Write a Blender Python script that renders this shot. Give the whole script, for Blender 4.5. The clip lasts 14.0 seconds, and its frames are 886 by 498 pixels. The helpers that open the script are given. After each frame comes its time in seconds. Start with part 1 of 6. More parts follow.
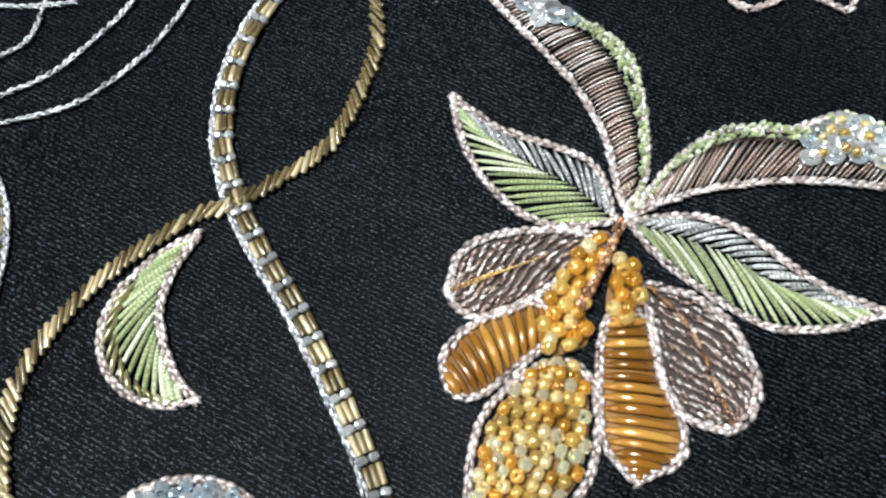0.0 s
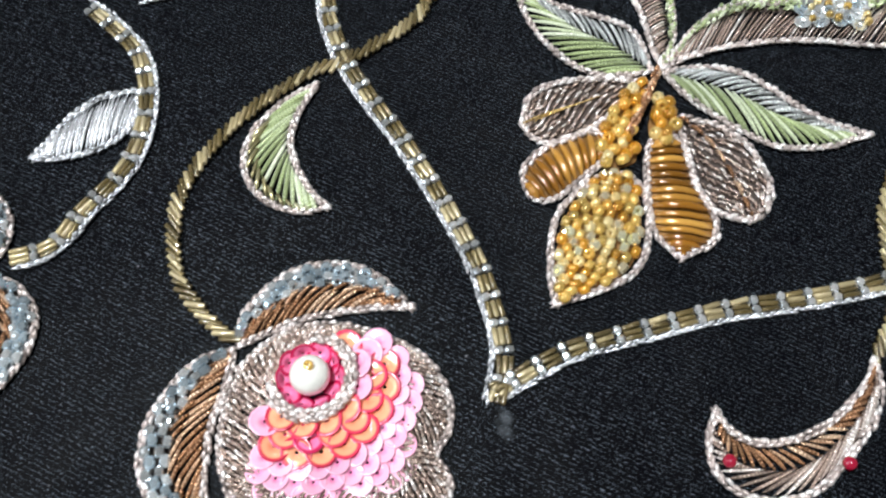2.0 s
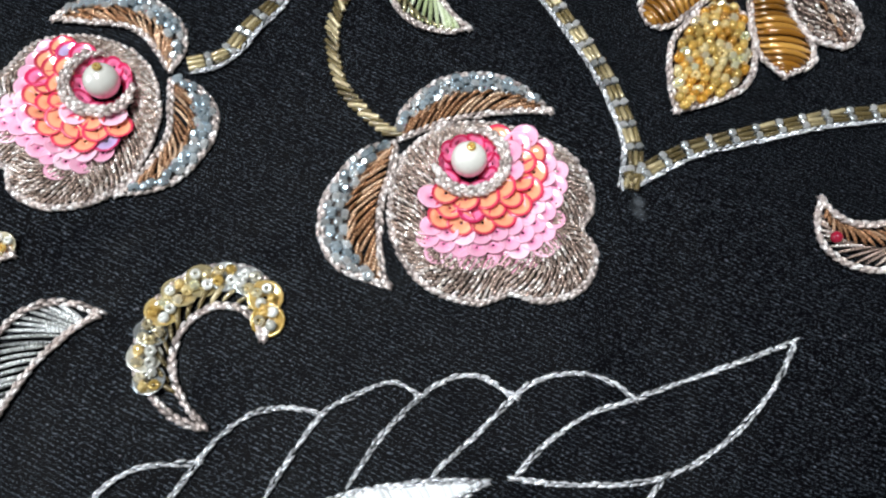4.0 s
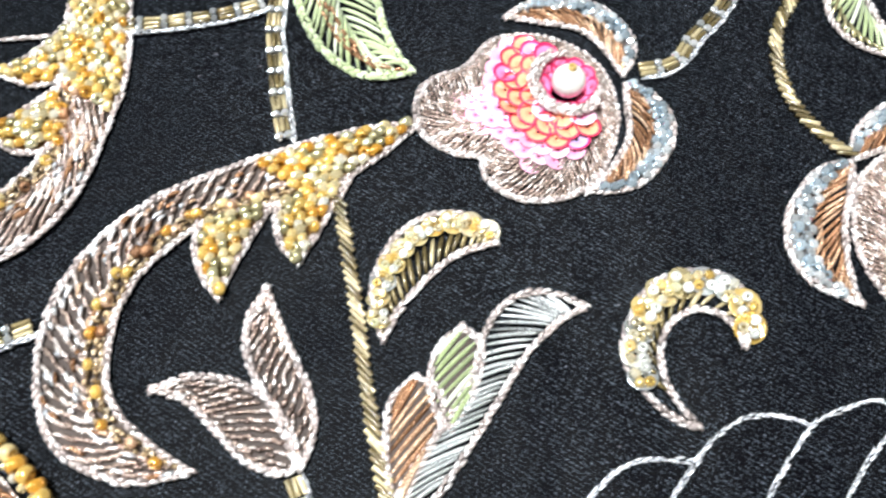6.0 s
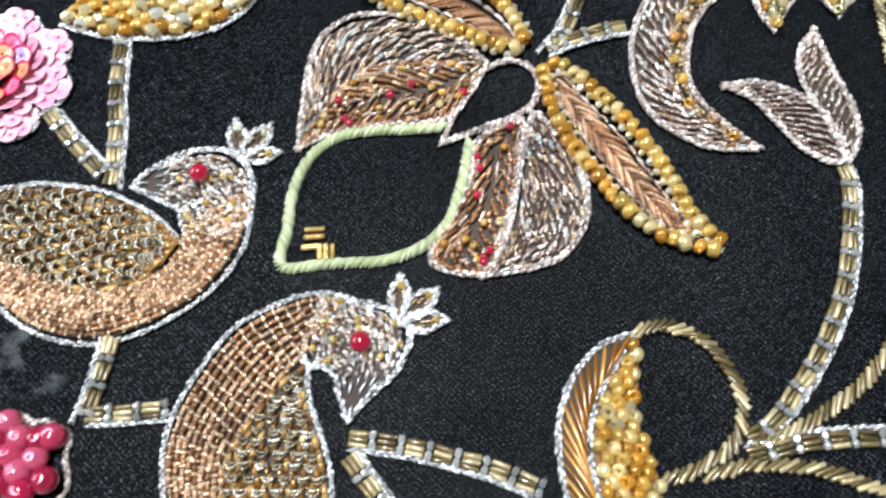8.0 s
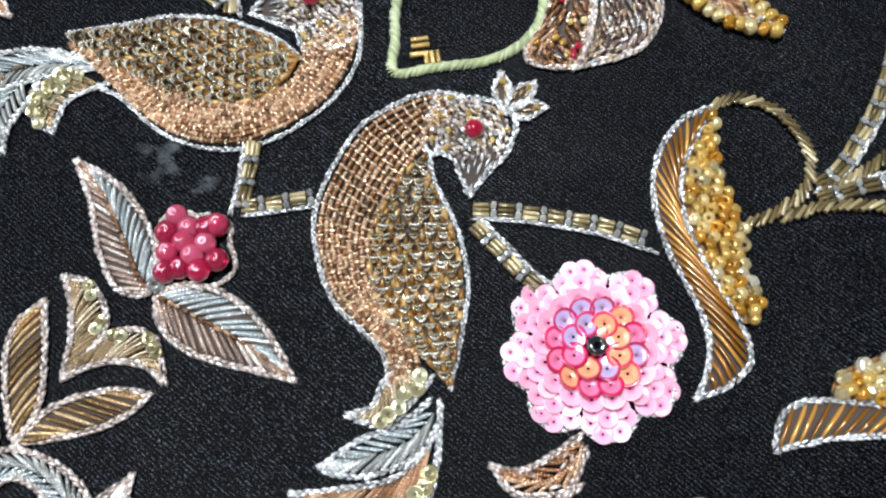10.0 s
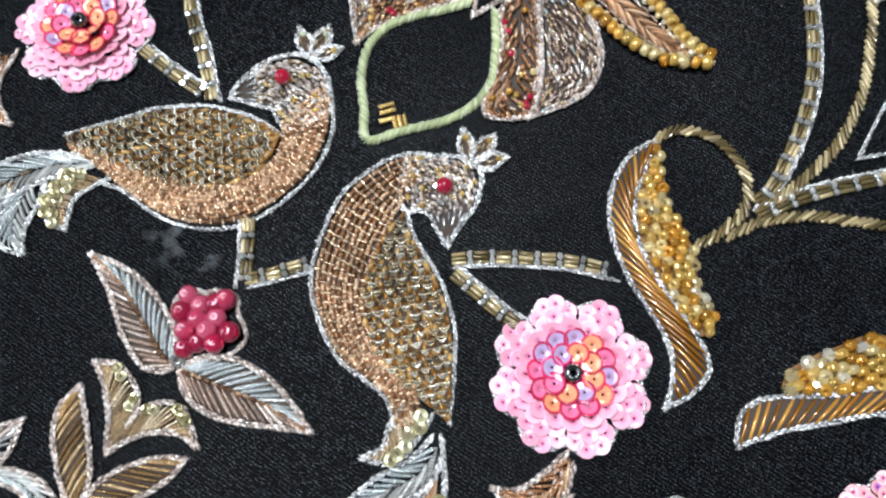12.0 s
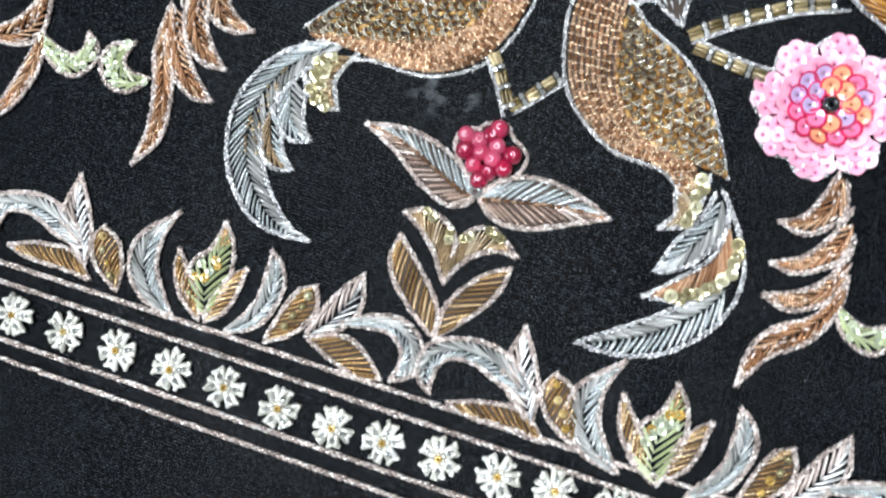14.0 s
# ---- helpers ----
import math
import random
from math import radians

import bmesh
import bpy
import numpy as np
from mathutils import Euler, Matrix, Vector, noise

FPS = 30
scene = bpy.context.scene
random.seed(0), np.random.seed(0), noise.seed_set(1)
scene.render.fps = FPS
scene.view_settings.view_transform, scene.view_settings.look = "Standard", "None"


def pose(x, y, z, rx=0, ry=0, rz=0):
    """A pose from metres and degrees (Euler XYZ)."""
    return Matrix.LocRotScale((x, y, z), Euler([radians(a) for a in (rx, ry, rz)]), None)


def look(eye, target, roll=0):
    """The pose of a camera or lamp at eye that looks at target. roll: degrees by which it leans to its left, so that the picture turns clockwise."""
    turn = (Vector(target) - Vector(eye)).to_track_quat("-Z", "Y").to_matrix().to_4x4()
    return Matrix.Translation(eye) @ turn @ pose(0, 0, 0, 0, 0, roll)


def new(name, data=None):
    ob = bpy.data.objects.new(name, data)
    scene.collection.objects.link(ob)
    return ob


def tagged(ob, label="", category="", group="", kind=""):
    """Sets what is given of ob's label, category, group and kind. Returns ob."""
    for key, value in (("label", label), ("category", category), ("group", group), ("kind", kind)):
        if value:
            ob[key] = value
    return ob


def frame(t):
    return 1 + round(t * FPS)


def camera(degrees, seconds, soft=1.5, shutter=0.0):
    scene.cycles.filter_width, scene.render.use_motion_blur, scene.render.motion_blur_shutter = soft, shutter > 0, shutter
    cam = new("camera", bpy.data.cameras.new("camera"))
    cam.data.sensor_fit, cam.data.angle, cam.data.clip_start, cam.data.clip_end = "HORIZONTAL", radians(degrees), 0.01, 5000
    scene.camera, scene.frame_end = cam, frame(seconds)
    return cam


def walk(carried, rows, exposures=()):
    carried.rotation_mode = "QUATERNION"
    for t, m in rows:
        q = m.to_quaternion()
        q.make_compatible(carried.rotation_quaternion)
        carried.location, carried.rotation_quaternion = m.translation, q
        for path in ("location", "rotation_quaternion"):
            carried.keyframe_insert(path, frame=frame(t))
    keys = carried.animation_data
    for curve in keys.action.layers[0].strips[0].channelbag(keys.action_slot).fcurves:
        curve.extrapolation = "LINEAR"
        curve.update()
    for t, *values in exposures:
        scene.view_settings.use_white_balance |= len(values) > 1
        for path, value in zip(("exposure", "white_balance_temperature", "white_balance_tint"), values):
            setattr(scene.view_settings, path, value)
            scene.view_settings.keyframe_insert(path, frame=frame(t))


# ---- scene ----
cam = camera(55.00, 14.0, 2.2, 0.2)
PATH = [
    (0, 0.00000, 0.00000, 0.07500, 23.38, 0.81, -0.00),
    (0.5, 0.00169, -0.00567, 0.07905, 24.00, -1.65, -1.80),
    (1, 0.00048, -0.01249, 0.08061, 24.23, -1.68, -2.08),
    (1.5, -0.00433, -0.01911, 0.08308, 23.95, -1.67, -2.24),
    (2, -0.01378, -0.02563, 0.08455, 24.30, -1.30, -2.12),
    (2.2, -0.01565, -0.02788, 0.08381, 23.80, 0.05, -1.65),
    (4.3, -0.03952, -0.04976, 0.08518, 23.66, -3.09, -2.25),
    (4.5, -0.04453, -0.04905, 0.08516, 23.25, -2.89, -1.65),
    (5, -0.05535, -0.04798, 0.08528, 23.06, -2.23, -0.05),
    (5.5, -0.06455, -0.04739, 0.08560, 24.60, -1.84, 1.51),
    (6, -0.07772, -0.05046, 0.08574, 23.67, -1.01, 3.90),
    (6.5, -0.09504, -0.06638, 0.08698, 25.05, -1.98, 6.82),
    (7, -0.10398, -0.07457, 0.08847, 22.53, -1.67, 10.43),
    (7.5, -0.11097, -0.08282, 0.09205, 22.29, -0.00, 14.52),
    (8, -0.12428, -0.09912, 0.09116, 23.19, 0.36, 15.68),
    (8.5, -0.12900, -0.11058, 0.09515, 20.89, 0.62, 16.23),
    (9, -0.13325, -0.11756, 0.09772, 18.35, 0.76, 15.56),
    (9.2, -0.13529, -0.11841, 0.09784, 18.28, 0.89, 15.00),
    (11.3, -0.12876, -0.12599, 0.09997, 14.72, 1.17, 6.47),
    (11.5, -0.12875, -0.12273, 0.10289, 14.07, 1.16, 6.02),
    (12, -0.13283, -0.11401, 0.11292, 15.13, 2.39, 5.37),
    (12.5, -0.13989, -0.10988, 0.12332, 14.35, 3.00, 4.25),
    (13, -0.15081, -0.10708, 0.12628, 10.42, 5.78, 0.53),
    (13.5, -0.15856, -0.11289, 0.12996, 7.30, 8.07, -3.45),
    (14, -0.16166, -0.11558, 0.13038, 0.84, 8.66, -9.84),
]
walk(cam, [(t, pose(x, y, z, a, b, c)) for t, x, y, z, a, b, c in PATH],
     exposures=[(0, 0.2), (0.5, 0.0), (1.5, 0.0), (2, 0.04), (4.5, -0.16), (5, -0.16), (5.5, 0.38), (6, 0.72), (6.5, 0.1), (7, 0.0), (7.5, 0.16), (8, 0.14),
                (8.5, 0.52), (9, -0.05), (11.5, -0.15), (12.5, -0.24), (13, -0.24), (13.5, -0.22), (14, -0.06)])

# ---- world, light ----
world = bpy.data.worlds.new("room_air")
scene.world = world
world.use_nodes = True
world.node_tree.nodes["Background"].inputs[0].default_value = (0.75, 0.85, 1.0, 1)
world.node_tree.nodes["Background"].inputs[1].default_value = 0.02


def area_lamp(name, at, target, sx, sy, power, colour):
    d = bpy.data.lights.new(name, "AREA")
    d.shape, d.size, d.size_y, d.energy, d.color = "RECTANGLE", sx, sy, power, colour
    ob = new(name, d)
    ob.matrix_basis = look(at, target)
    return ob


area_lamp("ceiling_tube_light", (-0.35, -0.1, 1.75), (-0.1, -0.03, 0), 1.2, 0.14, 25, (0.84, 0.935, 1.0))
# small light added to give beads and threads sharp glints
area_lamp("added_glint_light", (-0.22, 0.0, 0.8), (-0.1, -0.03, 0), 0.06, 0.06, 8.0, (0.925, 0.965, 1.0))
# broad fill added from the left; the room has no opening there
area_lamp("added_side_light", (-1.9, -0.2, 0.9), (-0.1, -0.03, 0), 1.0, 1.1, 17, (0.80, 0.91, 1.0))


# ---- materials ----
def material(name, base, rough=0.4, metal=0.0, vary=0.25, grain=5200.0, bump=0.7, coat=0.0, trans=0.0, tint=None, ior=1.5, sheen=0.0, film=0.0, heart=None, spread=(0.55, 0.85), ribs=0.0):
    """A surface: base colour with piece-to-piece variation and a fine grain."""
    m = bpy.data.materials.new(name)
    m.use_nodes = True
    nt = m.node_tree
    b = nt.nodes["Principled BSDF"]
    link = nt.links.new
    geo = nt.nodes.new("ShaderNodeNewGeometry")
    info = nt.nodes.new("ShaderNodeObjectInfo")
    add = nt.nodes.new("ShaderNodeMath")
    add.operation = "ADD"
    link(geo.outputs["Random Per Island"], add.inputs[0])
    link(info.outputs["Random"], add.inputs[1])
    fr = nt.nodes.new("ShaderNodeMath")
    fr.operation = "FRACT"
    link(add.outputs[0], fr.inputs[0])
    tc = nt.nodes.new("ShaderNodeNewGeometry")
    no = nt.nodes.new("ShaderNodeTexNoise")
    no.inputs["Scale"].default_value = grain
    no.inputs["Detail"].default_value = 3
    link(tc.outputs["Position"], no.inputs["Vector"])
    big = nt.nodes.new("ShaderNodeTexNoise")
    big.inputs["Scale"].default_value = 120
    link(tc.outputs["Position"], big.inputs["Vector"])
    ramp = nt.nodes.new("ShaderNodeValToRGB")
    e = ramp.color_ramp.elements
    dark = tuple(c * (1 - vary) for c in base)
    lite = tint if tint else tuple(min(1, c * (1 + vary)) for c in base)
    e[0].color, e[1].color = (*dark, 1), (*lite, 1)
    mid = ramp.color_ramp.elements.new(0.5)
    mid.color = (*base, 1)
    link(fr.outputs[0], ramp.inputs[0])
    mix = nt.nodes.new("ShaderNodeMix")
    mix.data_type, mix.blend_type = "RGBA", "MULTIPLY"
    mix.inputs[0].default_value = 0.5
    link(ramp.outputs[0], mix.inputs[6])
    sc = nt.nodes.new("ShaderNodeMapRange")
    sc.inputs[1].default_value, sc.inputs[2].default_value = 0.3, 0.7
    sc.inputs[3].default_value, sc.inputs[4].default_value = 0.55, 1.2
    link(big.outputs[0], sc.inputs[0])
    link(sc.outputs[0], mix.inputs[7])
    colour = mix.outputs[2]
    # iridescence and the hollow's shade put into the colour, middle against rim
    if heart:
        co = nt.nodes.new("ShaderNodeTexCoord")
        ln = nt.nodes.new("ShaderNodeVectorMath")
        ln.operation = "LENGTH"
        link(co.outputs["Object"], ln.inputs[0])
        rm = nt.nodes.new("ShaderNodeMapRange")
        rm.inputs[1].default_value, rm.inputs[2].default_value = spread
        link(ln.outputs["Value"], rm.inputs[0])
        mx = nt.nodes.new("ShaderNodeMix")
        mx.data_type = "RGBA"
        mx.inputs[6].default_value = (*heart, 1)
        link(rm.outputs[0], mx.inputs[0])
        link(colour, mx.inputs[7])
        colour = mx.outputs[2]
    link(colour, b.inputs["Base Color"])
    b.inputs["Roughness"].default_value = rough
    b.inputs["Metallic"].default_value = metal
    b.inputs["Coat Weight"].default_value = coat
    b.inputs["Coat Roughness"].default_value = 0.06
    b.inputs["Transmission Weight"].default_value = trans
    b.inputs["IOR"].default_value = ior
    b.inputs["Sheen Weight"].default_value = sheen
    if film:
        b.inputs["Thin Film Thickness"].default_value = film
        b.inputs["Thin Film IOR"].default_value = 1.8
    if bump:
        bp = nt.nodes.new("ShaderNodeBump")
        bp.inputs["Strength"].default_value = bump
        bp.inputs["Distance"].default_value = 0.00016
        height = no.outputs[0]
        if ribs:
            along = nt.nodes.new("ShaderNodeAttribute")
            along.attribute_name = "along"
            turns = nt.nodes.new("ShaderNodeMath")
            turns.operation, turns.inputs[1].default_value = "MULTIPLY", 2 * math.pi / (ribs * 0.001)
            link(along.outputs["Fac"], turns.inputs[0])
            wind = nt.nodes.new("ShaderNodeMath")
            wind.operation = "SINE"
            link(turns.outputs[0], wind.inputs[0])
            both = nt.nodes.new("ShaderNodeMath")
            both.operation, both.inputs[1].default_value = "MULTIPLY_ADD", 0.3
            link(wind.outputs[0], both.inputs[0])
            link(height, both.inputs[2])
            height = both.outputs[0]
        link(height, bp.inputs["Height"])
        link(bp.outputs[0], b.inputs["Normal"])
    return m


CHALK = [(-178.7, -85.7, 4.5), (-174.8, -88.4, 3.5), (-5.7, -6.6, 2.5), (-173.8, -87.3, 3.5)]


def satin():
    """Black satin: diagonal floats of the weave, their sparkle painted as pale flecks, lint, and a slow sheen."""
    m = bpy.data.materials.new("black_satin")
    m.use_nodes = True
    nt = m.node_tree
    b = nt.nodes["Principled BSDF"]
    link = nt.links.new
    geo = nt.nodes.new("ShaderNodeNewGeometry")
    mp = nt.nodes.new("ShaderNodeMapping")
    mp.inputs["Rotation"].default_value = (0, 0, radians(28))
    link(geo.outputs["Position"], mp.inputs["Vector"])
    st = nt.nodes.new("ShaderNodeMapping")
    st.inputs["Scale"].default_value = (1, 3.2, 1)
    link(mp.outputs[0], st.inputs["Vector"])
    thread = nt.nodes.new("ShaderNodeTexNoise")
    thread.inputs["Scale"].default_value = 4200
    thread.inputs["Detail"].default_value = 2
    link(st.outputs[0], thread.inputs["Vector"])
    wave = nt.nodes.new("ShaderNodeTexWave")
    wave.bands_direction = "Y"
    wave.inputs["Scale"].default_value = 640
    wave.inputs["Distortion"].default_value = 1.5
    wave.inputs["Detail"].default_value = 1
    link(mp.outputs[0], wave.inputs["Vector"])
    patch = nt.nodes.new("ShaderNodeTexNoise")
    patch.inputs["Scale"].default_value = 22
    patch.inputs["Detail"].default_value = 4
    link(geo.outputs["Position"], patch.inputs["Vector"])
    # pale bluish flecks: the weave's fine sparkle put into the base colour
    ramp = nt.nodes.new("ShaderNodeValToRGB")
    e = ramp.color_ramp.elements
    e[0].position, e[1].position = 0.66, 0.87
    e[0].color, e[1].color = (0.0003, 0.0004, 0.0008, 1), (0.17, 0.20, 0.24, 1)
    woven = nt.nodes.new("ShaderNodeMath")
    woven.operation, woven.inputs[1].default_value = "MULTIPLY_ADD", 0.11
    link(wave.outputs[1], woven.inputs[0])
    link(thread.outputs[0], woven.inputs[2])
    link(woven.outputs[0], ramp.inputs[0])
    lint = nt.nodes.new("ShaderNodeTexVoronoi")
    lint.inputs["Scale"].default_value = 210
    link(geo.outputs["Position"], lint.inputs["Vector"])
    dot = nt.nodes.new("ShaderNodeMath")
    dot.operation, dot.inputs[1].default_value = "LESS_THAN", 0.03
    link(lint.outputs[0], dot.inputs[0])
    mix = nt.nodes.new("ShaderNodeMix")
    mix.data_type = "RGBA"
    mix.inputs[7].default_value = (0.10, 0.10, 0.11, 1)
    link(dot.outputs[0], mix.inputs[0])
    link(ramp.outputs[0], mix.inputs[6])
    # rubbed chalk of the tracing, left near the birds
    cloth_colour = mix.outputs[2]
    for x, y, size in CHALK:
        away = nt.nodes.new("ShaderNodeVectorMath")
        away.operation = "DISTANCE"
        away.inputs[1].default_value = (x * 0.001, y * 0.001, 0)
        link(geo.outputs["Position"], away.inputs[0])
        near = nt.nodes.new("ShaderNodeMapRange")
        near.inputs[1].default_value, near.inputs[2].default_value = size * 0.001, size * 0.0003
        near.inputs[3].default_value, near.inputs[4].default_value = 0.0, 1.0
        link(away.outputs["Value"], near.inputs[0])
        blot = nt.nodes.new("ShaderNodeTexNoise")
        blot.inputs["Scale"].default_value = 260
        blot.inputs["Detail"].default_value = 5
        link(geo.outputs["Position"], blot.inputs["Vector"])
        cut = nt.nodes.new("ShaderNodeMapRange")
        cut.inputs[1].default_value, cut.inputs[2].default_value = 0.5, 0.72
        link(blot.outputs[0], cut.inputs[0])
        both = nt.nodes.new("ShaderNodeMath")
        both.operation = "MULTIPLY"
        link(near.outputs[0], both.inputs[0])
        link(cut.outputs[0], both.inputs[1])
        dust = nt.nodes.new("ShaderNodeMix")
        dust.data_type = "RGBA"
        dust.inputs[7].default_value = (0.11, 0.12, 0.13, 1)
        link(both.outputs[0], dust.inputs[0])
        link(cloth_colour, dust.inputs[6])
        cloth_colour = dust.outputs[2]
    link(cloth_colour, b.inputs["Base Color"])
    r = nt.nodes.new("ShaderNodeMapRange")
    r.inputs[1].default_value, r.inputs[2].default_value = 0.3, 0.7
    r.inputs[3].default_value, r.inputs[4].default_value = 0.34, 0.50
    link(patch.outputs[0], r.inputs[0])
    link(r.outputs[0], b.inputs["Roughness"])
    b.inputs["Specular IOR Level"].default_value = 0.035
    add = nt.nodes.new("ShaderNodeMath")
    add.operation, add.inputs[1].default_value = "MULTIPLY_ADD", 0.35
    link(wave.outputs[1], add.inputs[0])
    link(thread.outputs[0], add.inputs[2])
    bp = nt.nodes.new("ShaderNodeBump")
    bp.inputs["Strength"].default_value = 0.45
    bp.inputs["Distance"].default_value = 0.0001
    link(add.outputs[0], bp.inputs["Height"])
    # slow puckering of the cloth between the stitched parts
    pucker = nt.nodes.new("ShaderNodeBump")
    pucker.inputs["Strength"].default_value = 1.0
    pucker.inputs["Distance"].default_value = 0.005
    link(patch.outputs[0], pucker.inputs["Height"])
    link(pucker.outputs[0], bp.inputs["Normal"])
    link(bp.outputs[0], b.inputs["Normal"])
    return m


